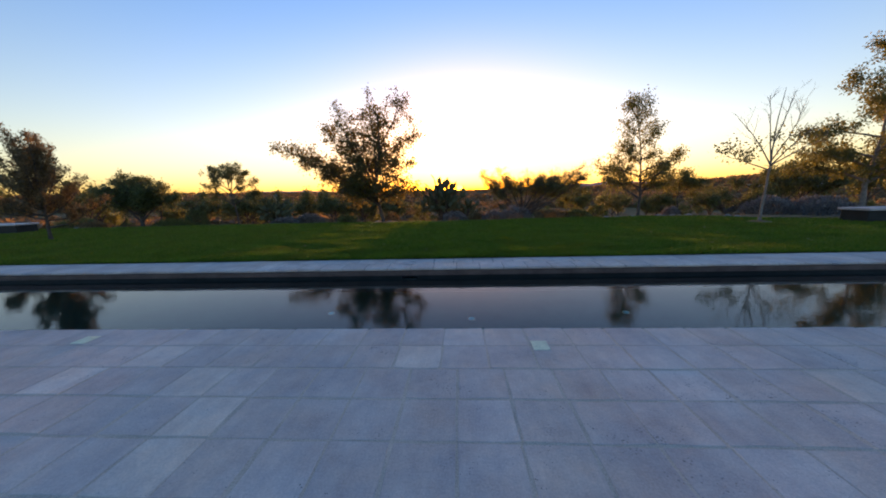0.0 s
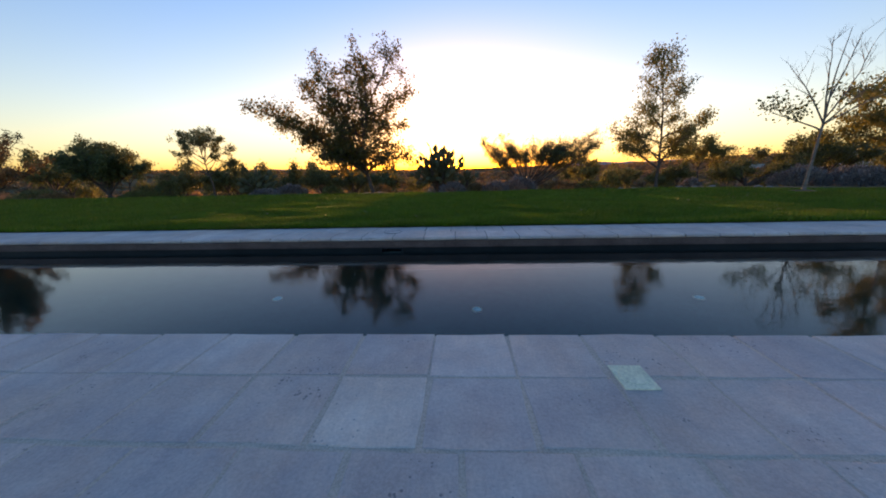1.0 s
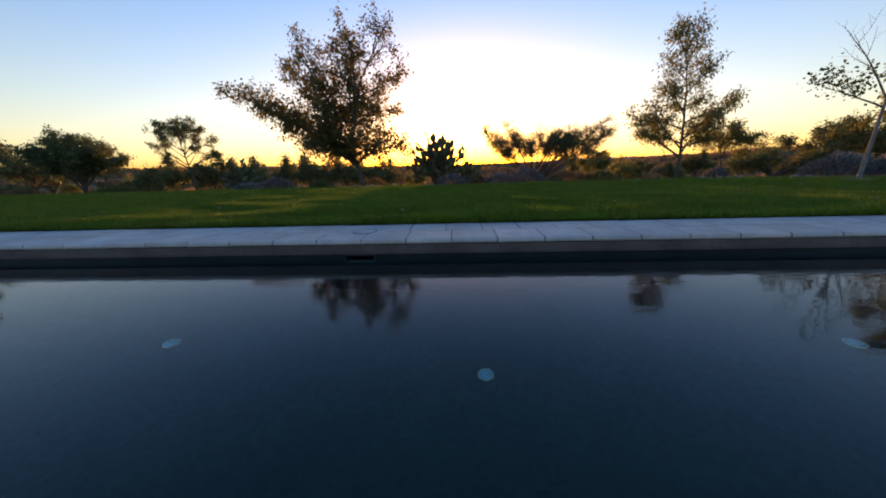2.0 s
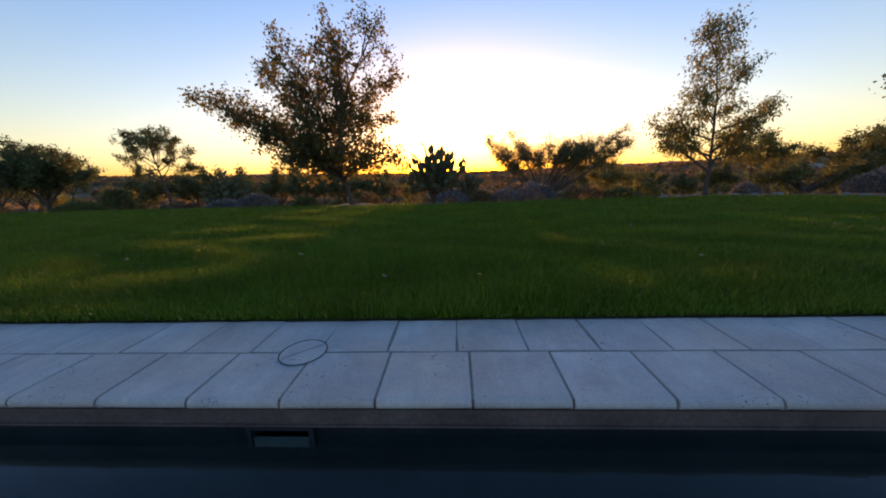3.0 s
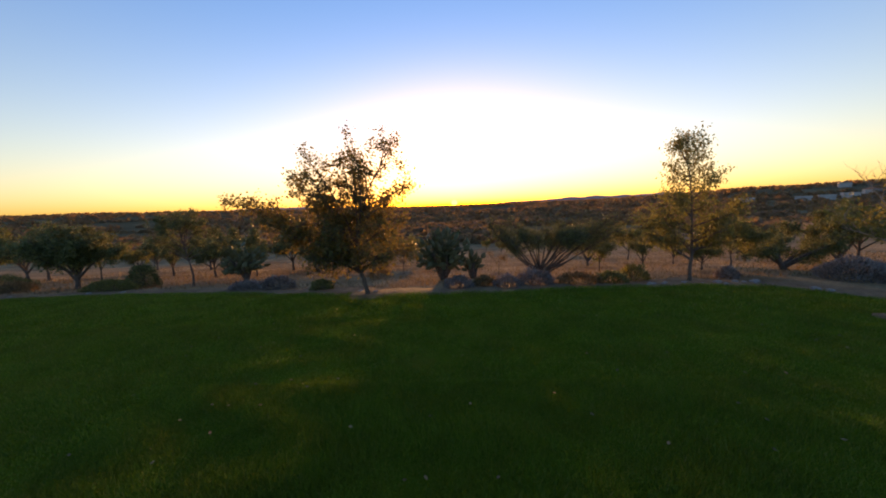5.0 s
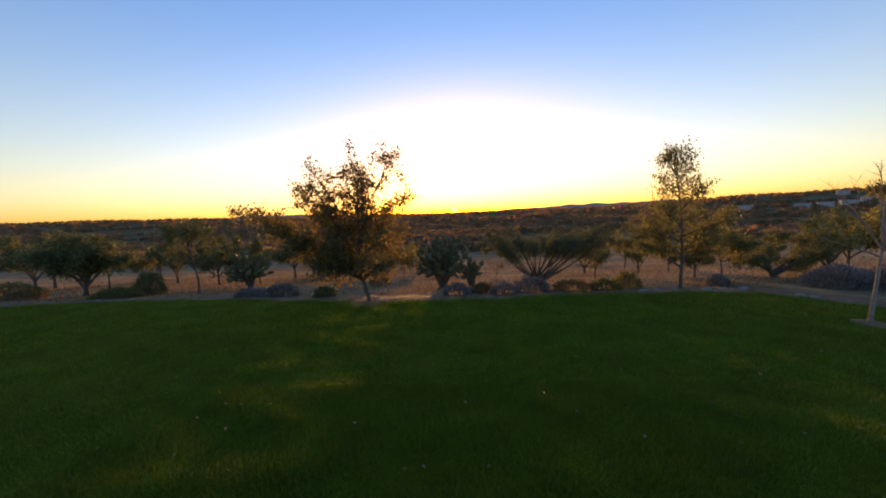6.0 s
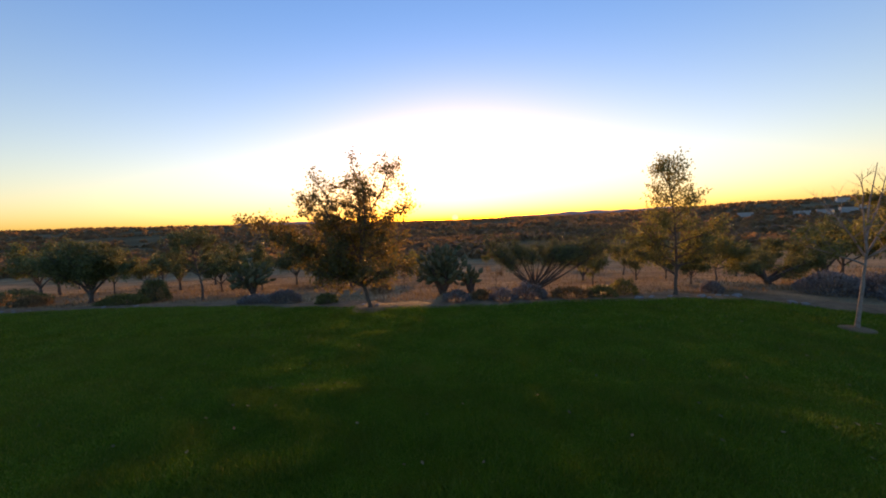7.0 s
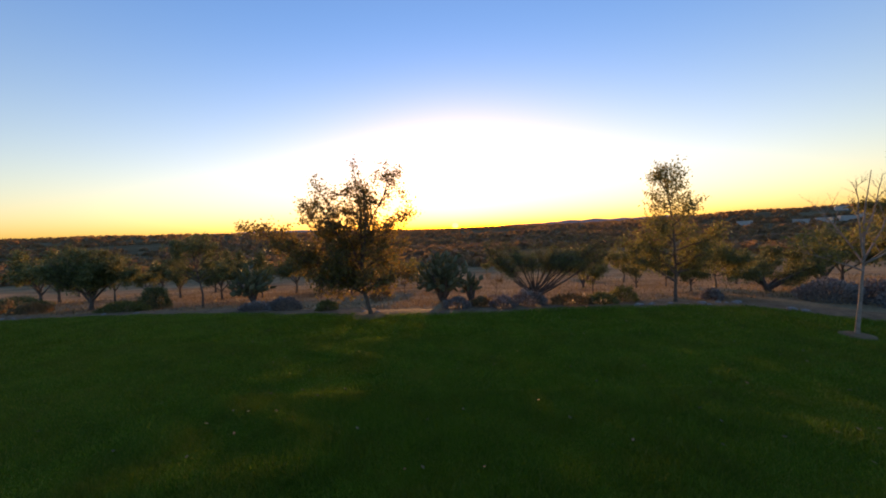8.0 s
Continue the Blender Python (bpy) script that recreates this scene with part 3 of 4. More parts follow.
def sprout(path, rng, count, length, start, lift, V, F, r, sides=4, spread=0.9, segs=4):
    """Twigs off a limb; returns their paths."""
    twigs = []
    n = len(path) - 1
    for _ in range(count):
        t = rng.uniform(start, 1.0)
        i = min(int(t * n), n - 1)
        p = path[i].lerp(path[i + 1], t * n - i)
        along = (path[i + 1] - path[i]).normalized()
        out = Vector((rng.gauss(0, 1), rng.gauss(0, 1), rng.gauss(0, 0.7))).normalized()
        d = (along * 0.7 + out * spread + Vector((0, 0, lift))).normalized()
        ln = length * rng.uniform(0.5, 1.15) * (1.15 - 0.5 * t)
        tw = limb_path(p, p + d * ln, rng.uniform(-0.06, 0.1), rng, segs, 0.06)
        tube(tw, r * (1.1 - 0.6 * t), r * 0.3, sides, V, F)
        twigs.append(tw)
    return twigs


def tree(at, label, trunk, limbs, bark, leaf, seed, trunk_r=0.09, twig=(9, 1.0), fine=(5, 0.45), per=5, size=0.08, spread=0.06, lift=0.15, hang=0.3, aspect=1.6, start=0.25, group="", name="tree", sides=7, twig_lift=None, leaf_top=99.0, thin=None):
    """A tree from a trunk path and limbs (start height fraction, tip); twigs, then leaves, follow from them."""
    rng = random.Random(seed)
    root = thing(name, (at[0], at[1], land(at[0], at[1]) if len(at) < 3 else at[2]), label, "tree" if name != "shrub" else "shrub", group)
    pts = [Vector(p) for p in trunk]
    path = []
    for i in range(len(pts) - 1):
        for k in range(4):
            t = k / 4
            path.append(pts[i].lerp(pts[i + 1], t) + Vector((rng.uniform(-1, 1), rng.uniform(-1, 1), 0)) * (trunk_r * 0.18 if i or k else 0))
    path.append(pts[-1])
    path[0].z -= 0.08
    V, F = [], []
    tube(path, trunk_r, trunk_r * 0.14, 10, V, F)
    for k in range(10):     # root flare
        V[k] = path[0] + (V[k] - path[0]) * 1.5
    anchors = []
    tops = []
    for s, tip, bow in limbs:
        i = min(int(s * (len(path) - 1)), len(path) - 2)
        p0 = path[i].lerp(path[i + 1], s * (len(path) - 1) - i)
        lp = limb_path(p0, tip, bow, rng, 8, 0.05)
        r0 = trunk_r * (1 - 0.6 * s) * 0.7
        LV, LF = [], []
        tube(lp, r0, r0 * 0.22, sides, LV, LF)
        ln = (Vector(tip) - p0).length
        tw = sprout(lp, rng, max(2, int(twig[0] * ln)), twig[1], start, lift, LV, LF, r0 * 0.38)
        for w in tw:
            fw = sprout(w, rng, fine[0], fine[1], 0.2, lift if twig_lift is None else twig_lift, LV, LF, r0 * 0.16, 3, segs=2)
            for q in fw:
                anchors += [q[0].lerp(q[1], 0.5), q[1], q[1].lerp(q[2], 0.5), q[2]]
            anchors += [w[1], w[2], w[3], w[4]]
        anchors += lp[5:]
        part("limb", mesh_of("limb", LV, LF, bark, True), root)
    part("trunk", mesh_of("trunk", V, F, bark, True), root)
    anchors = [a for a in anchors if a[2] < leaf_top and (thin is None or rng.random() > thin[2] * step(thin[0], thin[1], a[2]))]
    if per:
        part("crown", leaf_mesh("crown", anchors, per, size, spread, leaf, seed, aspect, hang), root)
    return root


def shrub(at, label, w, d, h, leaf, seed, count=1500, size=0.09, upright=0.6, stems=14, group="", aspect=2.5, name="shrub", bark=None, flat=0.0):
    """A mound of fine leaves over a fan of stems, with a ragged outline."""
    rng = random.Random(seed)
    g = np.random.default_rng(seed)
    root = thing(name, (at[0], at[1], land(at[0], at[1])), label, "shrub", group)
    V, F = [], []
    for _ in range(stems):
        a, r = rng.uniform(0, 6.283), rng.uniform(0.2, 0.95)
        tip = (math.cos(a) * w / 2 * r, math.sin(a) * d / 2 * r, h * (1.05 - 0.6 * r * r))
        tube(limb_path((tip[0] * 0.25, tip[1] * 0.25, -0.04), tip, 0.08, rng, 5, 0.06), 0.012, 0.004, 4, V, F)
    part("woody_base", mesh_of("woody_base", V, F, bark or BARK, True), root)
    u = g.normal(0, 1, (count, 3))
    u /= np.linalg.norm(u, axis=1)[:, None]
    u[:, 2] = np.abs(u[:, 2])
    rad = g.uniform(0.45, 1.0, count) ** 0.5
    lump = np.array([1 + 0.22 * noise.noise((q[0] * 2.2 + seed, q[1] * 2.2, q[2] * 2.2)) for q in u])
    p = u * (rad * lump)[:, None] * np.array([w / 2, d / 2, h * 0.9])
    if flat:
        p[:, 2] = np.minimum(p[:, 2], h * 0.72 + g.uniform(-0.05, 0.05, count))
    dirs = u * 0.8 + g.normal(0, 0.5, (count, 3)) + np.array([0, 0, upright])
    dirs /= np.linalg.norm(dirs, axis=1)[:, None]
    s = np.cross(dirs, g.normal(0, 1, (count, 3)))
    s /= np.linalg.norm(s, axis=1)[:, None] + 1e-9
    L = size * g.uniform(0.6, 1.4, (count, 1))
    W = L / aspect / 2
    v = np.stack([p, p + dirs * L * 0.5 + s * W, p + dirs * L, p + dirs * L * 0.5 - s * W], axis=1).reshape(-1, 3)
    i = np.arange(count)[:, None] * 4
    part("foliage", mesh_np("foliage", v, np.concatenate([i + np.array([[0, 1, 2]]), i + np.array([[0, 2, 3]])], axis=0), leaf), root)
    return root


def whorls(trunk, heights, left, right, depth, rise, seed, bow=(0.02, 0.12)):
    """Limbs up a leader: reaches to either side are read off by height, so the crown keeps its lopsided outline."""
    rng = random.Random(seed)
    top = trunk[-1][2]
    out = []
    for k, z in enumerate(heights):
        s = np.interp(z, [p[2] for p in trunk], np.linspace(0, 1, len(trunk)))
        x0 = np.interp(z, [p[2] for p in trunk], [p[0] for p in trunk])
        a = k * 2.4 + rng.uniform(-0.4, 0.4)
        reach = rng.uniform(0.75, 1.0)
        zt = min(z + rise * rng.uniform(0.3, 1.0), top + 0.1)
        lr = np.interp(zt, [q[0] for q in left], [q[1] for q in left]) if math.cos(a) < 0 else np.interp(zt, [q[0] for q in right], [q[1] for q in right])
        x = x0 + (abs(math.cos(a)) ** 0.7) * reach * (lr - x0)
        out.append((float(s), (float(x), depth * math.sin(a) * reach * max(0.25, 1 - z / top), float(zt)), rng.uniform(*bow)))
    return out


def umbrella(count, wide, deep, z, droop, seed, x0=0.0, low=0.1, high=0.6):
    """Limbs that fan out to a shallow dome."""
    rng = random.Random(seed)
    out = []
    for k in range(count):
        a, r = k * 2.39996, math.sqrt((k + 0.5) / count)
        out.append((rng.uniform(low, high), (x0 + wide * r * math.cos(a), deep * r * math.sin(a), z - droop * r * r + rng.uniform(-0.1, 0.1)), rng.uniform(-0.08, 0.0)))
    return out


# the leaning broad tree at the lawn's edge
TRUNK_A = [(0, 0, 0), (-0.12, 0, 0.6), (-0.3, 0.05, 1.25), (-0.25, 0.1, 2.4), (0.25, 0.1, 3.8), (1.2, 0.1, 5.35)]
LEFT_A = [(0.8, -1.4), (1.5, -2.0), (2.4, -2.9), (3.2, -3.0), (4.2, -2.2), (5.3, -1.4), (5.8, -0.4)]
RIGHT_A = [(0.8, 1.2), (1.5, 1.75), (2.9, 1.6), (4.3, 1.75), (5.6, 1.2), (5.9, 1.0)]
tree((-3.1, 14.8), "young bronze-leaved tree with a long sideways limb on the lawn edge", TRUNK_A,
     whorls(TRUNK_A, [1.1, 1.2, 1.3, 1.4, 1.5, 1.65, 1.8, 1.95, 2.1, 2.3, 2.5, 2.7, 2.9, 3.1, 3.35, 3.6, 3.9, 4.2, 4.5, 4.9], LEFT_A, RIGHT_A, 2.0, 0.95, 3)
     + [(0.36, (-4.75, 0.2, 3.5), 0.04), (0.38, (-3.5, 0.0, 3.4), 0.03), (0.42, (-2.6, 0.3, 4.4), 0.02), (0.48, (-1.7, -0.2, 4.9), 0.02), (0.56, (-0.5, 0.4, 5.6), 0.02), (0.34, (-3.0, -0.5, 2.6), 0.06), (0.3, (-2.7, 0.3, 2.1), 0.06), (0.44, (-1.4, -0.9, 4.2), 0.03), (0.46, (-0.3, 0.9, 4.4), 0.03), (0.5, (0.2, -0.8, 4.6), 0.02),
        (0.27, (-1.9, -0.6, 1.6), 0.1), (0.27, (0.9, -0.9, 1.5), 0.1), (0.27, (-0.9, 1.3, 1.6), 0.1), (0.29, (1.5, 0.5, 1.45), 0.12), (0.27, (-1.5, -1.2, 1.6), 0.1), (0.3, (0.4, -1.3, 1.7), 0.1)],
     BARK, LEAF_A, 11, 0.085, (7, 0.78), (5, 0.42), 2, 0.088, 0.09, 0.08, 0.6, 1.2, start=0.12, thin=(3.2, 5.2, 0.35))

# the slender upright tree
TRUNK_C = [(0, 0, 0), (0.02, 0, 0.9), (0.0, 0.05, 2.2), (-0.18, 0, 3.5), (-0.45, 0, 4.85)]
LEFT_C = [(1.4, -1.2), (2.4, -1.75), (2.9, -1.6), (3.4, -1.25), (4.3, -1.0), (5.0, -0.65), (5.6, -0.3)]
RIGHT_C = [(1.4, 1.2), (2.4, 1.25), (3.0, 1.15), (3.6, 0.8), (4.2, 0.5), (4.8, 0.15), (5.4, -0.1)]
tree((8.8, 15.6), "slender olive-leaved tree with an open pointed crown on the lawn edge", TRUNK_C,
     whorls(TRUNK_C, [1.2, 1.35, 1.5, 1.65, 1.85, 2.05, 2.25, 2.45, 2.65, 2.85, 3.05, 3.25, 3.45, 3.65, 3.85, 4.0, 4.15, 4.3, 4.45, 4.6], LEFT_C, RIGHT_C, 1.6, 0.9, 8, (-0.06, 0.02))
     + [(0.26, (1.2, 0.2, 2.4), -0.04), (0.36, (1.75, 0.1, 2.95), -0.02), (0.23, (-1.75, 0.2, 2.45), -0.02), (0.24, (-1.5, -0.2, 1.8), 0.02), (0.3, (-1.1, 0.3, 2.9), -0.03), (0.96, (-0.4, 0.0, 5.35), 0.0), (0.9, (-0.65, 0.1, 5.05), 0.0)],
     BARK, LEAF_C, 12, 0.065, (8, 0.58), (5, 0.34), 2, 0.105, 0.10, 0.1, 1.2, 2.4, start=0.25)

# the thin tree that has lost most leaves
tree((10.4, 11.4), "thin pale-barked young tree, nearly bare, leaning on the lawn",
     [(0, 0, 0), (0.02, 0, 0.9), (0.06, 0, 2.05), (0.14, 0.1, 3.0), (0.25, 0.1, 4.2)],
     [(0.42, (-1.35, 0.1, 2.2), 0.02), (0.46, (-0.9, 0.3, 3.4), 0.03), (0.48, (-0.45, -0.2, 3.9), 0.02), (0.48, (1.1, 0.3, 3.8), 0.02), (0.45, (1.4, -0.2, 2.6), 0.03), (0.62, (0.65, 0.2, 4.1), 0.0), (0.45, (0.3, -0.9, 2.9), 0.03)],
     PALE_BARK, LEAF_C, 13, 0.045, (4.5, 0.75), (4, 0.36), 4, 0.085, 0.10, 0.5, 0.5, 1.4, leaf_top=2.9, thin=(1.9, 2.9, 0.8))

# the tall tree on the far right of the lawn and the feathery one on the left
TRUNK_E = [(0, 0, 0), (-0.1, 0, 1.2), (0.1, 0, 2.6), (0.2, 0, 4.4), (0.1, 0, 6.6)]
tree((17.9, 15.0), "tall full green tree with a pale trunk behind a low wall", TRUNK_E,
     whorls(TRUNK_E, [1.2, 1.3, 1.5, 1.7, 1.9, 2.1, 2.3, 2.5, 2.8, 3.1, 3.4, 3.7, 4.0, 4.4, 4.8, 5.2, 5.6, 6.0], [(1.5, -1.9), (2.4, -2.6), (3.6, -2.2), (4.8, -1.6), (6.0, -1.0), (7.0, -0.3)],
            [(1.5, 1.9), (2.4, 2.6), (3.6, 2.4), (4.8, 1.8), (6.0, 1.0), (7.0, 0.3)], 2.8, 0.9, 14),
     PALE_BARK, LEAF_C, 14, 0.1, (5, 0.75), (4, 0.4), 8, 0.12, 0.12, 0.1, 0.8, 2.2, start=0.2)
rng = random.Random(15)
limbs_f = []
for k in range(30):
    zt = 1.0 + 2.5 * k / 29
    reach = (0.15 + 1.75 * (1 - zt / 3.8)) * rng.uniform(0.8, 1.1)
    limbs_f.append((rng.uniform(0.14, 0.3) + 0.35 * k / 29, (reach * math.cos(k * 2.4), reach * math.sin(k * 2.4), zt), rng.uniform(-0.13, -0.05)))
tree((-13.65, 10.4), "feathery brown-green tree with upright twigs standing in the lawn", [(0, 0, 0), (0.02, 0, 0.8), (0.03, 0, 1.7), (0.08, 0, 2.6), (0.1, 0, 3.5)], limbs_f,
     BARK, LEAF_DRY, 15, 0.05, (8, 0.42), (4, 0.24), 4, 0.075, 0.05, 1.2, -0.6, 2.4, start=0.2)
# broad tree with two trunks, layered small tree
tree((-19.6, 19.0), "broad dark green tree with several low trunks beyond the lawn",
     [(0, 0, 0), (0.1, 0, 0.6), (0.0, 0, 1.2), (-0.2, 0, 2.2)],
     umbrella(16, 2.15, 1.7, 3.3, 1.1, 83, 0.0, 0.25, 0.7) + [(0.2, (-2.4, 0.3, 2.0), 0.08), (0.25, (2.3, 0.2, 1.9), 0.1), (0.3, (-1.2, 0.7, 2.4), 0.04), (0.35, (1.2, -0.8, 2.3), 0.06)],
     BARK, LEAF_D, 16, 0.11, (6, 0.6), (4, 0.32), 5, 0.12, 0.1, 0.0, 0.2, 2.0, start=0.35)
tree((-18.6, 19.3), "slim dark tree beside the broad one beyond the lawn",
     [(0, 0, 0), (0.05, 0, 0.6), (0.1, 0, 1.3), (0.1, 0, 1.9)],
     [(0.5, (0.9, 0.3, 2.0), 0.08), (0.5, (-0.6, 0.3, 2.2), 0.05), (0.6, (0.4, -0.5, 2.4), 0.05)],
     BARK, LEAF_D, 17, 0.05, (7, 0.6), (5, 0.35), 6, 0.1, 0.09, 0.05, 0.2, 2.0)
tree((-13.0, 18.6), "small open-crowned tree with layered branches beyond the lawn",
     [(0, 0, 0), (0.05, 0, 0.7), (-0.1, 0, 1.5), (-0.25, 0, 2.4), (-0.2, 0, 3.2)],
     umbrella(16, 1.4, 1.1, 3.75, 0.7, 79, -0.2, 0.62, 0.98) + [(0.45, (1.45, 0.2, 1.95), 0.05), (0.42, (-1.55, 0.3, 1.75), 0.06), (0.5, (1.0, -0.5, 2.4), 0.02), (0.5, (-1.3, -0.5, 2.5), 0.02), (0.6, (1.25, 0.4, 2.8), 0.0), (0.6, (-1.5, 0.3, 2.9), 0.0), (0.45, (-1.0, -0.4, 2.0), 0.03), (0.45, (1.6, -0.2, 2.0), 0.04)],
     BARK, LEAF_D, 18, 0.055, (5, 0.4), (4, 0.24), 3, 0.085, 0.05, -0.05, 0.0, 2.0, start=0.5)
# vase-shaped thorn tree and smaller relatives
tree((3.85, 17.7), "flat-topped vase-shaped thorn tree with several stems", [(0, 0, 0), (0.05, 0, 0.2), (0.0, 0, 0.4), (0.0, 0, 0.7)],
     umbrella(13, 2.3, 1.3, 2.0, 0.0, 77, 0.5, 0.3, 0.9) + umbrella(6, 2.8, 1.4, 2.05, 0.0, 75, 0.6, 0.25, 0.7)
     + [(0.4, (-2.2, 0.2, 2.5), -0.05), (0.5, (-1.3, -0.5, 2.65), -0.05), (0.6, (-0.9, 0.4, 2.45), -0.04), (0.3, (3.4, 0.2, 2.5), -0.06), (0.4, (2.9, -0.4, 2.7), -0.05), (0.5, (2.4, 0.5, 2.4), -0.04),
        (0.7, (1.0, 0.2, 2.4), -0.03), (0.6, (0.2, -0.3, 2.5), -0.03), (0.6, (1.8, 0.3, 2.45), -0.04), (0.5, (-1.7, 0.5, 2.3), -0.05)],
     BARK, LEAF_D, 19, 0.085, (12, 0.55), (5, 0.24), 2, 0.062, 0.07, 0.12, -0.4, 2.4, start=0.6, twig_lift=0.4, leaf_top=2.9, thin=(2.1, 2.6, 0.6))
tree((11.5, 17.0), "small umbrella-crowned tree behind the slender tree",
     [(0, 0, 0), (0.0, 0, 0.6), (-0.1, 0, 1.1), (-0.15, 0, 1.6)], umbrella(14, 1.3, 0.9, 2.3, 0.65, 78, 0.1, 0.5, 0.95),
     BARK, LEAF_C, 20, 0.045, (6, 0.45), (4, 0.28), 4, 0.08, 0.07, -0.05, 0.0, 2.0, start=0.35)
tree((15.2, 18.5), "wide low dark tree with sloping trunks beyond the lawn",
     [(0, 0, 0), (-0.2, 0, 0.3), (-0.5, 0, 0.7), (-0.6, 0, 1.1)],
     [(0.1, (2.4, 0.2, 1.1), 0.04), (0.15, (1.5, -0.6, 1.3), 0.02), (0.3, (-1.7, 0.2, 0.9), 0.1), (0.4, (-1.1, -0.6, 1.1), 0.05), (0.3, (0.3, 0.9, 1.35), 0.02), (0.5, (-0.4, 0.3, 1.3), 0.0), (0.2, (2.7, 0.5, 0.9), 0.1)],
     BARK, LEAF_D, 21, 0.12, (7, 0.55), (5, 0.3), 5, 0.1, 0.1, 0.0, 0.2, 2.2)
tree((18.8, 19.6), "broad dark green tree behind the lavender mounds",
     [(0, 0, 0), (0.1, 0, 0.5), (0.0, 0, 1.1), (0.1, 0, 2.0)],
     [(0.2, (-2.2, 0.2, 2.0), 0.06), (0.25, (2.2, 0.2, 2.2), 0.06), (0.4, (-1.2, -0.7, 2.3), 0.04), (0.4, (1.0, 0.6, 2.5), 0.03), (0.5, (0.0, -0.5, 2.6), 0.02), (0.3, (0.3, 1.1, 2.5), 0.05)],
     BARK, LEAF_D, 22, 0.11, (6, 0.7), (5, 0.38), 6, 0.11, 0.1, 0.05, 0.2, 2.0)


def pad_data(rng, length, width):
    """One thick, oval cactus pad growing along +z from the origin."""
    V, F = [], []
    rings, n = 7, 8
    for i in range(rings):
        t = i / (rings - 1)
        r = max(0.02, math.sin(math.pi * min(1, 0.06 + 0.94 * t) ** 0.8)) * width / 2
        for k in range(n):
            a = 2 * math.pi * k / n
            V.append(Vector((r * math.cos(a), r * 0.22 * math.sin(a), t * length)))
    for i in range(rings - 1):
        F += [(i * n + k, i * n + (k + 1) % n, (i + 1) * n + (k + 1) % n, (i + 1) * n + k) for k in range(n)]
    F += [tuple(range(n))[::-1], tuple(range((rings - 1) * n, rings * n))]
    return V, F


def cactus(at, label, seed, h, w, limbs, shoots):
    """A tree-like prickly pear: a short woody fork under a dome of pads, each a mesh of its own."""
    rng = random.Random(seed)
    root = thing("prickly_pear", (at[0], at[1], land(*at)), label, "cactus")
    for k in range(limbs):
        a = 2 * math.pi * (k + rng.uniform(-0.3, 0.3)) / limbs
        r = rng.uniform(0.3, 0.7)
        tip = Vector((math.cos(a) * w / 2 * r, math.sin(a) * w / 2 * r * 0.8, h * rng.uniform(0.45, 0.65)))
        V, F = [], []
        tube(limb_path((0, 0, -0.05), tip, 0.02, rng, 6, 0.07), 0.12, 0.06, 7, V, F)
        part("stem", mesh_of("stem", V, F, BARK, True), root)
    shapes = [mesh_of("pad", *pad_data(rng, rng.uniform(0.27, 0.34), rng.uniform(0.17, 0.23)), PAD, True) for _ in range(6)]
    core = Vector((0, 0, h * 0.40))

    def pad(p, d):
        s = rng.uniform(1.1, 1.45)
        ob = part("pad", shapes[rng.randrange(6)], root)
        ob.matrix_basis = Matrix.Translation(p) @ d.to_track_quat("Z", "Y").to_matrix().to_4x4() @ pose(0, 0, 0, 0, 0, rng.uniform(0, 360)) @ Matrix.Scale(s, 4)
        return p + d * 0.27 * s
    for k in range(shoots):
        z = 1 - 1.65 * (k + 0.5) / shoots
        a = k * 2.39996
        ring = math.sqrt(1 - z * z)
        u = Vector((ring * math.cos(a), ring * math.sin(a), z))
        reach = rng.choice((0.45, 0.7, 0.85, 1.0)) - 0.5 / w
        p = core + Vector((u.x * w / 2, u.y * w * 0.42, u.z * (h * 0.58 if z > 0 else h * 0.3))) * reach
        d = (u * 0.8 + Vector((rng.gauss(0, 0.3), rng.gauss(0, 0.3), rng.uniform(0.25, 0.9)))).normalized()
        pad(p - d * 0.26, (d + Vector((rng.gauss(0, 0.3), rng.gauss(0, 0.3), 0.1))).normalized())
        e = pad(p, d)
        if rng.random() < 0.45:
            pad(e, (d + Vector((rng.gauss(0, 0.5), rng.gauss(0, 0.5), rng.uniform(-0.1, 0.6)))).normalized())
    return root


cactus((-0.5, 18.4), "large tree-like prickly pear cactus with many pads", 31, 2.5, 2.8, 9, 118)
cactus((0.95, 18.7), "small prickly pear growing beside a large one", 33, 1.5, 1.1, 4, 18)
cactus((-11.9, 20.9), "dark prickly pear cactus on a short trunk", 32, 2.1, 2.2, 5, 55)

# shrubs along the lawn edge
shrub((0.2, 15.75), "low rounded grey shrub at the lawn edge", 1.2, 0.9, 0.5, LEAF_GREY, 41)
shrub((1.25, 16.0), "low brownish shrub at the lawn edge", 1.0, 0.8, 0.45, LEAF_DRY, 42)
shrub((2.05, 15.7), "low rounded grey shrub beside a taller one", 1.1, 0.9, 0.5, LEAF_GREY, 43)
shrub((3.2, 15.95), "dense grey lavender mound at the lawn edge", 1.5, 1.0, 0.72, LEAF_GREY, 44, 2600)
shrub((4.9, 15.9), "spreading dry brown shrub at the lawn edge", 1.7, 1.0, 0.5, LEAF_DRY, 45, 2000)
shrub((6.1, 15.95), "spreading dark shrub at the lawn edge", 1.3, 1.0, 0.48, LEAF_D, 46, 1800)
shrub((7.2, 16.4), "rounded olive shrub near the slender tree", 1.2, 1.1, 0.72, LEAF_C, 47, 1800)
shrub((10.75, 16.3), "small rounded pale shrub in the bed", 0.75, 0.7, 0.5, LEAF_GREY, 48, 1300)
shrub((-5.4, 16.2), "small dark rounded shrub in the bed", 0.95, 0.8, 0.45, LEAF_D, 49, 1300)
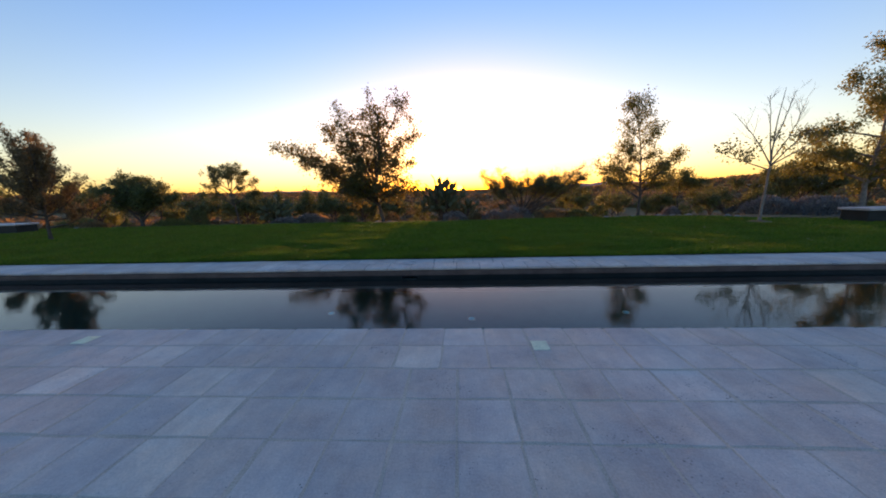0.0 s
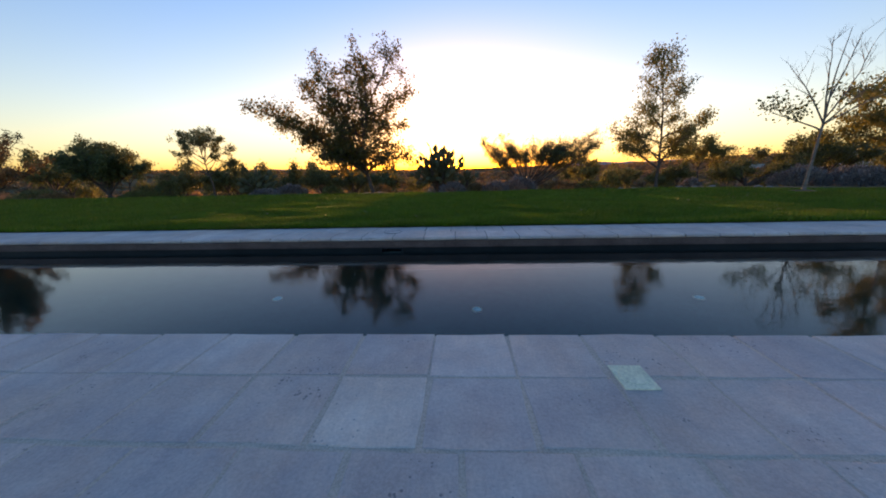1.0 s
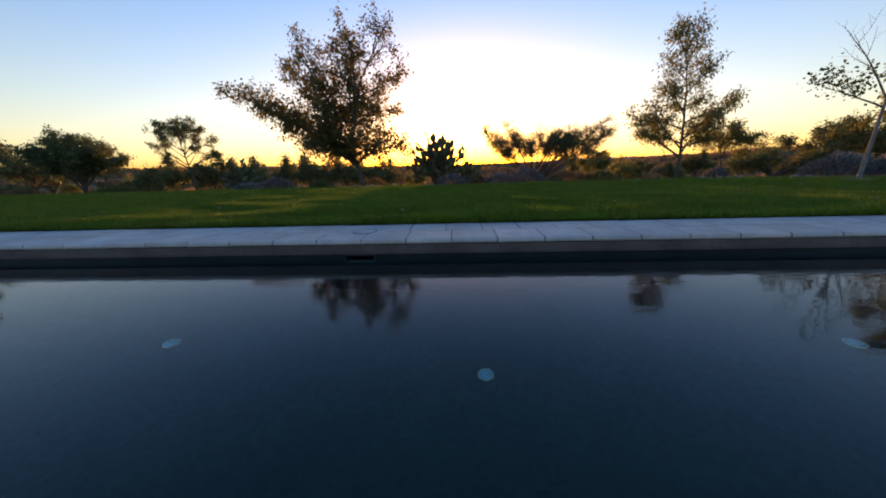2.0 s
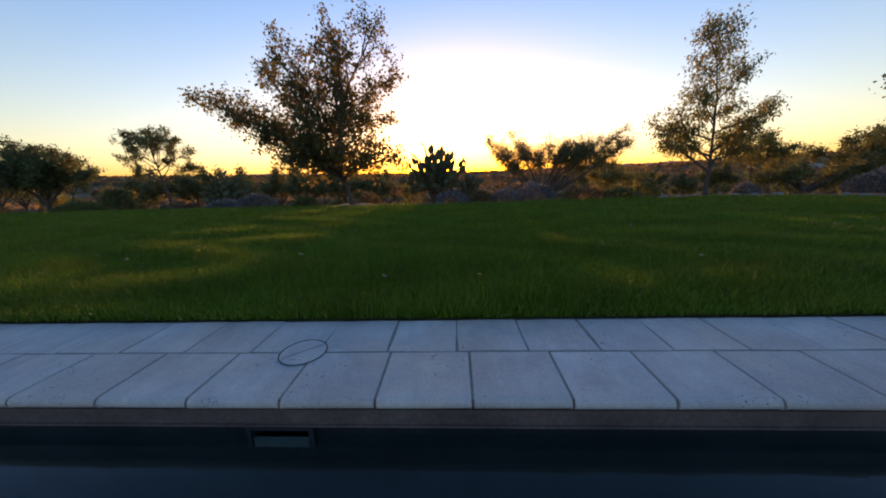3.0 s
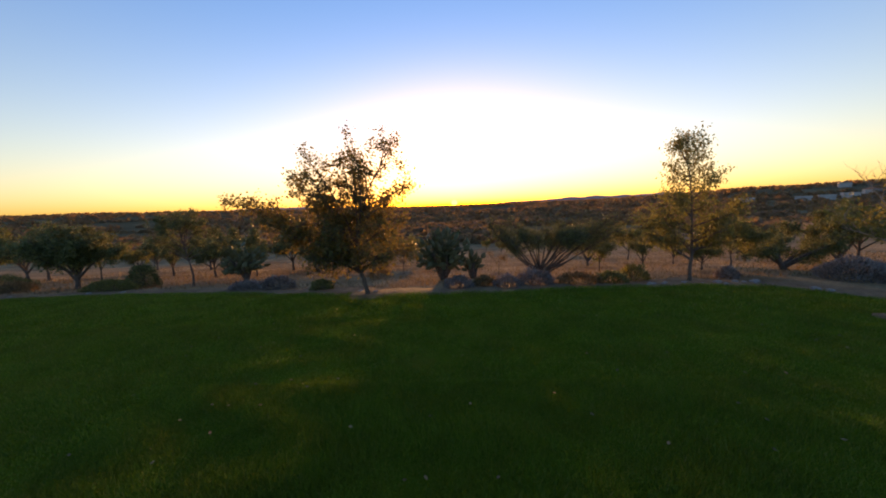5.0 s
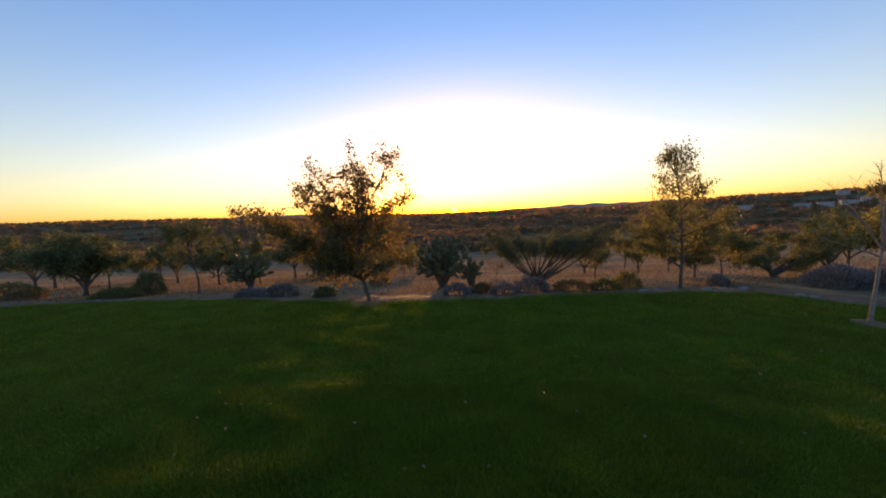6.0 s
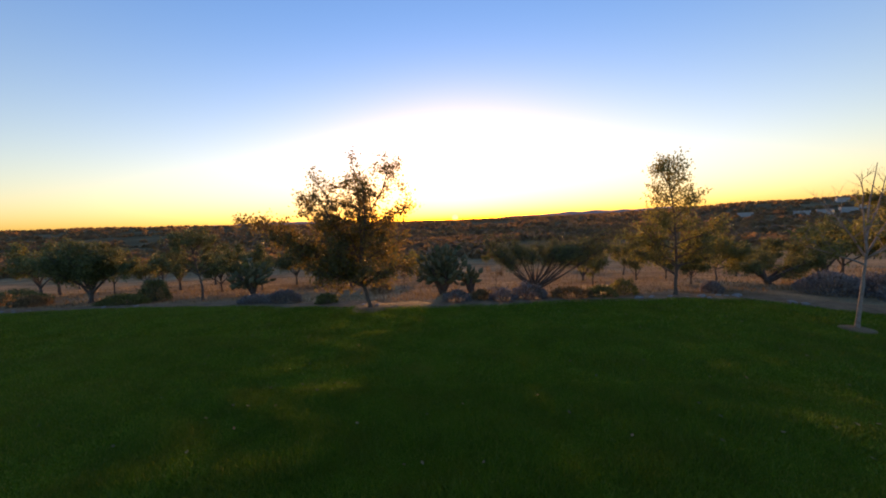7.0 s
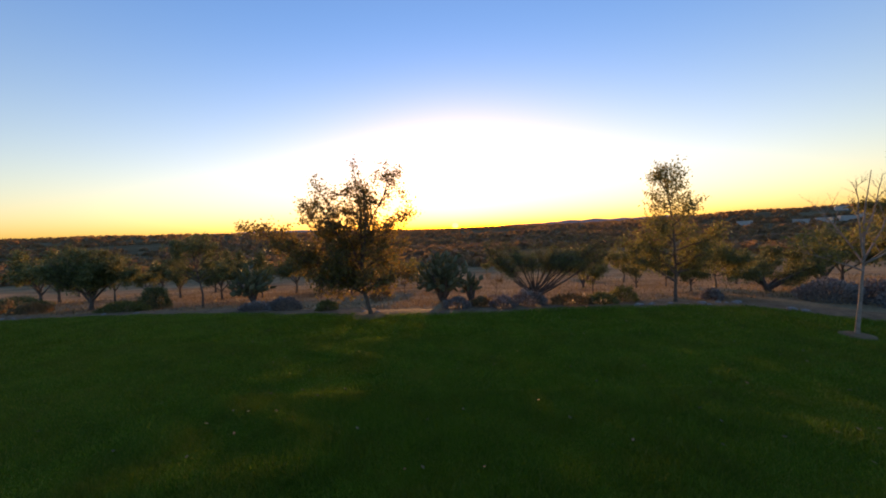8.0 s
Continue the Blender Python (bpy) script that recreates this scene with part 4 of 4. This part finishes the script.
shrub((-7.6, 16.7), "spreading grey lavender shrub in the bed", 1.7, 1.0, 0.62, LEAF_GREY, 50, 2600)
shrub((-9.0, 16.8), "low spreading grey shrub in the bed", 1.6, 0.9, 0.42, LEAF_GREY, 51, 1800)
shrub((-15.9, 18.9), "clipped dark green shrub with a flat top", 1.45, 1.2, 1.45, LEAF_D, 52, 5200, 0.08, 0.1, 20, flat=1)
shrub((-16.3, 17.7), "low green shrubs in front of a clipped one", 2.6, 1.2, 0.55, LEAF_C, 53, 3200)
shrub((-24.2, 19.2), "wide dark shrub beyond the lawn", 3.2, 2.0, 0.9, LEAF_D, 54, 4200)
shrub((-22.0, 18.3), "low dry shrub beyond the lawn", 1.9, 1.2, 0.55, LEAF_DRY, 55, 1800)
shrub((14.3, 15.3), "large grey-green lavender mound beside the lawn", 2.0, 1.7, 0.85, LEAF_GREY, 56, 4200)
shrub((16.2, 15.0), "large grey-green lavender mound beside the low wall", 2.3, 1.8, 0.8, LEAF_GREY, 57, 4200)
shrub((15.2, 13.8), "low grey lavender mound at the lawn corner", 1.8, 1.5, 0.6, LEAF_GREY, 58, 2600)
shrub((-3.9, 19.6), "tall dry grass tuft beyond the bed", 1.1, 1.0, 0.7, LEAF_DRY, 59, 900, 0.2, 1.6, 10, aspect=9)

for x, y, r in ((-3.1, 14.8, 0.8), (10.4, 11.4, 0.36), (8.8, 15.6, 0.8)):
    ring = new("tree_mulch", lathe("tree_mulch", [(r, -0.03), (r * 0.85, 0.035), (r * 0.5, 0.06), (0.05, 0.07)], SOIL, 26))
    ring.location = (x, y, land(x, y))
    tagged(ring, "low round mulch ring at a tree's foot", "mulch ring", "mulch rings under the lawn trees")

# stones edging the bed
rng = random.Random(8)
stone_shapes = []
for k in range(5):
    bm = bmesh.new()
    bmesh.ops.create_icosphere(bm, subdivisions=2, radius=1.0)
    for q in bm.verts:
        q.co *= 1 + 0.3 * noise.noise(q.co * 1.4 + Vector((k * 9, 0, 0)))
        q.co.z *= 0.6
    me = bpy.data.meshes.new("bed_stone")
    bm.to_mesh(me)
    bm.free()
    me.materials.append(ROCK)
    me.shade_smooth()
    stone_shapes.append(me)
for x0, x1, count in ((-21, -14, 9), (-4.2, -1.8, 7), (6.8, 12.2, 24)):
    for _ in range(count):
        x = rng.uniform(x0, x1)
        y = lawn_far(x) + rng.uniform(0.1, 0.55)
        s = rng.uniform(0.05, 0.13)
        st = new("bed_stone", stone_shapes[rng.randrange(5)])
        st.matrix_world = pose(x, y, land(x, y) + s * 0.25, 0, 0, rng.uniform(0, 360)) @ Matrix.Scale(s, 4)
        tagged(st, "rough grey field stone edging the bed", "stone", "stones edging the bed")


def garden_wall(x0, x1, y0, y1, h):
    z = land((x0 + x1) / 2, (y0 + y1) / 2) - 0.05
    w = thing("garden_wall", ((x0 + x1) / 2, (y0 + y1) / 2, z), "low dark garden wall with a pale stone cap", "wall", "low walls beside the lawn")
    a, b = (x1 - x0) / 2, (y1 - y0) / 2
    part("wall_body", boxes_mesh("wall_body", [(-a, a, -b, b, 0, h)], POOL_WALL, 0.01), w)
    part("cap", boxes_mesh("cap", [(-a - 0.06, a + 0.06, -b - 0.06, b + 0.06, h + 0.001, h + 0.07)], STONE, 0.012), w, "pale stone cap")


garden_wall(-28.0, -19.2, 13.2, 13.9, 0.42)
garden_wall(12.9, 20.0, 10.7, 11.4, 0.42)

# ---- orchard beyond the bed ----
GROUP = "orchard trees"
dark = tree((-24.0, 33.0), "dark rounded orchard tree on a short trunk", [(0, 0, 0), (0.05, 0, 0.6), (0, 0, 1.2), (0.05, 0, 2.2)],
            [(0.4, (-1.5, 0.3, 2.3), 0.05), (0.4, (1.5, 0.2, 2.2), 0.05), (0.5, (0.5, -1.3, 2.6), 0.05), (0.5, (-0.5, 1.3, 2.6), 0.05), (0.6, (0.8, 0.6, 3.1), 0.02), (0.6, (-0.7, -0.4, 3.2), 0.02)],
            BARK, LEAF_D, 61, 0.1, (3.6, 0.9), (3, 0.45), 7, 0.17, 0.15, 0.05, 0.2, 1.8, group=GROUP, name="orchard_tree", sides=5)
vase = tree((9.0, 24.8), "bare-stemmed vase-shaped orchard tree", [(0, 0, 0), (0.0, 0, 0.3), (0.05, 0, 0.7), (0, 0, 1.3)],
            [(0.3, (-1.1, 0.2, 2.1), -0.03), (0.3, (1.2, 0.1, 2.0), -0.03), (0.4, (0.5, -0.9, 2.3), -0.03), (0.4, (-0.5, 0.9, 2.3), -0.03), (0.5, (0.2, 0.2, 2.5), 0)],
            BARK, LEAF_D, 62, 0.09, (4, 0.7), (3, 0.38), 6, 0.15, 0.12, 0.2, 0.0, 2.0, start=0.45, group=GROUP, name="orchard_tree", sides=5)
olive = tree((14.3, 29.6), "open olive-green orchard tree", [(0, 0, 0), (0.1, 0, 0.6), (0.0, 0, 1.2), (0.1, 0, 2.0)],
             [(0.4, (-1.2, 0.2, 1.9), 0.04), (0.45, (1.2, 0.3, 2.1), 0.03), (0.5, (0.2, -1.1, 2.3), 0.03), (0.6, (-0.4, 0.9, 2.7), 0.02), (0.7, (0.4, 0.2, 2.9), 0)],
             BARK, LEAF_C, 63, 0.07, (3.6, 0.75), (3, 0.42), 6, 0.16, 0.14, 0.05, 0.1, 2.0, group=GROUP, name="orchard_tree", sides=5)
sapling = tree((2.3, 19.6), "thin sapling in a round planting basin", [(0, 0, 0), (0.02, 0, 0.5), (0.0, 0, 1.1)],
               [(0.5, (-0.4, 0.1, 1.1), 0.03), (0.5, (0.4, 0.1, 1.15), 0.03), (0.6, (0.05, -0.3, 1.3), 0)],
               BARK, LEAF_DRY, 64, 0.022, (5, 0.3), (3, 0.2), 2, 0.08, 0.05, 0.1, 0.1, 2.0, group="saplings", name="sapling")
kinds = [dark, vase, olive]
placed = [(-24.0, 33.0), (9.0, 24.8), (14.3, 29.6)]
rng = random.Random(21)


def put(ob, x, y, s):
    copy_thing(ob, pose(x, y, land(x, y), 0, 0, rng.uniform(0, 360)) @ Matrix.Scale(s, 4))
    placed.append((x, y))


for ob, x, y, s in ((vase, 11.8, 23.4, 0.62), (dark, 14.2, 24.2, 0.48), (olive, 7.7, 20.3, 0.6), (dark, 12.4, 19.6, 0.45), (vase, 19.0, 24.5, 0.8), (dark, 21.5, 21.0, 0.9),
                    (dark, -22.5, 27.5, 0.95), (dark, -19.5, 29.5, 1.0), (dark, -16.6, 28.0, 0.95), (dark, -13.8, 29.5, 1.0), (dark, -11.2, 28.2, 0.95), (dark, -8.6, 29.8, 1.0), (dark, -6.0, 31.0, 0.95), (olive, -3.6, 33.0, 0.9), (sapling, -3.0, 22.0, 1.0), (sapling, -5.5, 27.0, 1.0), (olive, -27.0, 29.0, 0.85), (dark, -7.4, 25.0, 0.75), (dark, -9.8, 25.6, 0.8), (dark, -5.0, 26.2, 0.72), (olive, -13.6, 24.4, 0.8), (dark, -16.2, 24.0, 0.8), (dark, -27.5, 22.5, 1.0), (dark, -31.0, 26.0, 1.1), (olive, 26.0, 19.5, 1.1), (dark, 29.0, 24.0, 1.2), (dark, -34.0, 21.0, 1.1)):
    put(ob, x, y, s)
tries = 0
while len(placed) < 93 and tries < 4000:
    tries += 1
    y = 27 + 62 * rng.random() ** 1.3
    x = rng.uniform(-1.35, 1.35) * y
    if min((x - a) ** 2 + (y - b) ** 2 for a, b in placed) < 4.6 ** 2 or (abs(x + 1) < 0.16 * y and y < 42):
        continue
    put(rng.choice((dark, dark, vase, olive)), x, y, rng.uniform(0.55, 0.85) * (1.15 if x < -6 else 0.9))
for ob, x, y in ((sapling, -2.9, 22.0), (sapling, 2.3, 19.6)):
    basin = new("planting_basin", lathe("planting_basin", [(0.62, -0.02), (0.5, 0.05), (0.4, 0.03), (0.05, 0.02)], SOIL, 22))
    basin.location = (x, y, land(x, y))
    tagged(basin, "round earth basin round a sapling", "planting basin", "planting basins")

# dry grass tufts on the orchard floor
g = np.random.default_rng(5)
m = 26000
tx = g.uniform(-34, 34, m)
ty = 16.2 + 26 * g.random(m) ** 1.4
keep = np.array([y > lawn_far(x) + 1.2 for x, y in zip(tx, ty)])
tx, ty = tx[keep], ty[keep]
tz = np.array([land(x, y) for x, y in zip(tx, ty)])
m = len(tx)
p = np.stack([tx, ty, tz], 1)
a = g.uniform(0, 6.283, m)
hgt = g.uniform(0.06, 0.2, (m, 1))
s = np.stack([np.cos(a), np.sin(a), np.zeros(m)], 1) * hgt * 0.12
tip = np.concatenate([g.normal(0, 0.4, (m, 2)) * hgt, hgt], 1)
tufts = new("dry_grass", mesh_np("dry_grass", np.stack([p - s, p + s, p + tip], 1).reshape(-1, 3), np.arange(m * 3).reshape(-1, 3), LEAF_DRY))
tagged(tufts, "sparse dry grass on the orchard floor", "grass", kind="stuff")

# ---- wooded valley and hills ----
g = np.random.default_rng(9)
count, leaves = 8200, 46
dist = 75 * (1500 / 75) ** (g.random(count) ** 0.9)
bear = g.uniform(-1.05, 1.05, count)
cx, cy = dist * np.sin(bear), dist * np.cos(bear)
open_field = np.array([noise.noise((x * 0.011, y * 0.011, 4)) for x, y in zip(cx, cy)])
keep = (open_field < 0.22) & (cy > 60)
cx, cy, dist = cx[keep], cy[keep], dist[keep]
cz = np.array([land(x, y) for x, y in zip(cx, cy)])
count = len(cx)
sz = g.uniform(1.2, 2.6, count) * (1 + dist / 900)
u = g.normal(0, 1, (count, leaves, 3))
u /= np.linalg.norm(u, axis=2)[:, :, None]
u[:, :, 2] = np.abs(u[:, :, 2]) * 0.95
ctr = np.stack([cx, cy, cz], 1)[:, None, :] + u * (sz[:, None, None] * np.array([1.15, 1.15, 1.0])) * g.uniform(0.6, 1.05, (count, leaves, 1))
t1 = g.normal(0, 1, (count, leaves, 3))
t2 = np.cross(u, t1)
t1 = np.cross(t2, u) + 0.3 * g.normal(0, 1, (count, leaves, 3))
k = sz[:, None, None] * 0.34
tri = np.stack([ctr + t1 * k * 0.7, ctr - t1 * k * 0.35 + t2 * k * 0.6, ctr - t1 * k * 0.35 - t2 * k * 0.6], axis=2).reshape(-1, 3)
woods = new("far_woods", mesh_np("far_woods", tri, np.arange(len(tri)).reshape(-1, 3), FOREST))
tagged(woods, "dark scrub woodland covering the valley and hill", "woods", kind="stuff")


def far_house(x, y, w, d, h, turn, roof):
    z = land(x, y)
    hs = thing("far_house", (x, y, z), "white house among trees on the wooded hill", "house", "houses on the hill")
    hs.rotation_euler.z = radians(turn)
    part("wall", boxes_mesh("wall", [(-w / 2, w / 2, -d / 2, d / 2, -2.0, h)], PLASTER), hs)
    if roof:
        part("roof", mesh_of("roof", [(-w / 2 - 0.4, -d / 2 - 0.4, h), (w / 2 + 0.4, -d / 2 - 0.4, h), (w / 2 + 0.4, d / 2 + 0.4, h), (-w / 2 - 0.4, d / 2 + 0.4, h), (-w / 2 + 1, 0, h + 1.6), (w / 2 - 1, 0, h + 1.6)],
             [(0, 1, 5, 4), (1, 2, 5), (2, 3, 4, 5), (3, 0, 4), (3, 2, 1, 0)], ROOF), hs)
    else:
        part("roof", boxes_mesh("roof", [(-w / 2 - 0.2, w / 2 + 0.2, -d / 2 - 0.2, d / 2 + 0.2, h + 0.002, h + 0.3)], PLASTER, 0.03), hs)
    for k in range(3):
        x0, x1 = -w / 2 + w * (k + 0.3) / 3, -w / 2 + w * (k + 0.7) / 3
        win = part("window", boxes_mesh("window", [(x0 - 0.12, x1 + 0.12, -d / 2 - 0.05, -d / 2 + 0.02, 0.78, 2.32)], ROCK), hs)
        part("pane", boxes_mesh("pane", [(x0, x1, -d / 2 - 0.09, -d / 2 - 0.055, 0.9, 2.2)], PANE), win)


for hx, hy, w, h, turn, roof in ((255, 240, 11, 3.4, 40, 0), (278, 246, 12, 3.2, 45, 0), (297, 248, 10, 3.8, 50, 0), (330, 262, 13, 3.6, 45, 1), (390, 330, 15, 4.2, 45, 1), (235, 262, 8, 3.0, 35, 0)):
    far_house(hx, hy, w, 8, h, turn, roof)


# ---- grass ----
def blades(name, x0, x1, y0, y1, per_m2, hmin, hmax, width, seed):
    g = np.random.default_rng(seed)
    m = int((x1 - x0) * (y1 - y0) * per_m2)
    x, y = g.uniform(x0, x1, m), g.uniform(y0, y1, m)
    far = np.interp(x, lx, np.array([lawn_far(q) for q in lx]))
    dens = np.array([noise.noise((a * 1.7, b * 1.7, 5)) for a, b in zip(x[::8], y[::8])]).repeat(8)[:m]
    dens = np.resize(dens, m)
    ok = y < far - 0.03
    x, y = x[ok], y[ok]
    m = len(x)
    z = np.interp(y, [6.4, 12, 15, 16.5, 19], [0, -0.05, -0.12, -0.27, -0.58]) + 0.008
    a = g.uniform(0, 6.283, m)
    h = g.uniform(hmin, hmax, m) * (0.8 + 0.35 * np.sin(x * 1.9 + np.sin(y * 2.3) * 2) * np.sin(y * 2.1 + x * 0.7))
    p = np.stack([x, y, z], 1)
    s = np.stack([np.cos(a), np.sin(a), np.zeros(m)], 1) * (width * g.uniform(0.6, 1.2, (m, 1)))
    tip = np.stack([g.normal(0, 0.45, m) * h, g.normal(0, 0.45, m) * h, h], 1)
    v = np.stack([p - s, p + s, p + tip], 1).reshape(-1, 3)
    ob = new(name, mesh_np(name, v, np.arange(m * 3).reshape(-1, 3), BLADE))
    return tagged(ob, "dense short green grass blades of the lawn", "grass", kind="stuff")


blades("grass_near", -5.0, 5.0, COP1 + 0.005, 9.0, 11000, 0.04, 0.10, 0.0042, 1)
blades("grass_middle", -11.0, 11.0, 9.0, 12.0, 3200, 0.04, 0.085, 0.006, 2)
blades("grass_sides", -16.0, -5.0, COP1 + 0.005, 9.0, 4200, 0.04, 0.095, 0.0055, 3)
blades("grass_sides", 5.0, 16.0, COP1 + 0.005, 9.0, 4200, 0.04, 0.095, 0.0055, 4)
blades("grass_far", -26.0, 18.0, 12.0, 16.6, 1000, 0.05, 0.095, 0.009, 5)
blades("grass_far", -26.0, -11.0, 9.0, 12.0, 1200, 0.05, 0.09, 0.009, 6)
blades("grass_far", 11.0, 22.0, 9.0, 12.0, 1200, 0.05, 0.09, 0.009, 7)

# leaves dropped on the lawn
g = np.random.default_rng(12)
m = 90
fx, fy = g.uniform(-7, 9, m), g.uniform(7.0, 14.0, m)
a = g.uniform(0, 6.283, m)
p = np.stack([fx, fy, np.array([land(q, r) for q, r in zip(fx, fy)]) + 0.075], 1)
u = np.stack([np.cos(a), np.sin(a), g.uniform(-0.3, 0.3, m)], 1) * 0.035
w = np.stack([-np.sin(a), np.cos(a), g.uniform(-0.3, 0.3, m)], 1) * 0.022
fallen = new("fallen_leaves", mesh_np("fallen_leaves", np.stack([p - u, p + w, p + u, p - w], 1).reshape(-1, 3), np.arange(m * 4).reshape(-1, 4), LEAF_DRY))
tagged(fallen, "few dry fallen leaves lying on the grass", "leaves", kind="stuff")
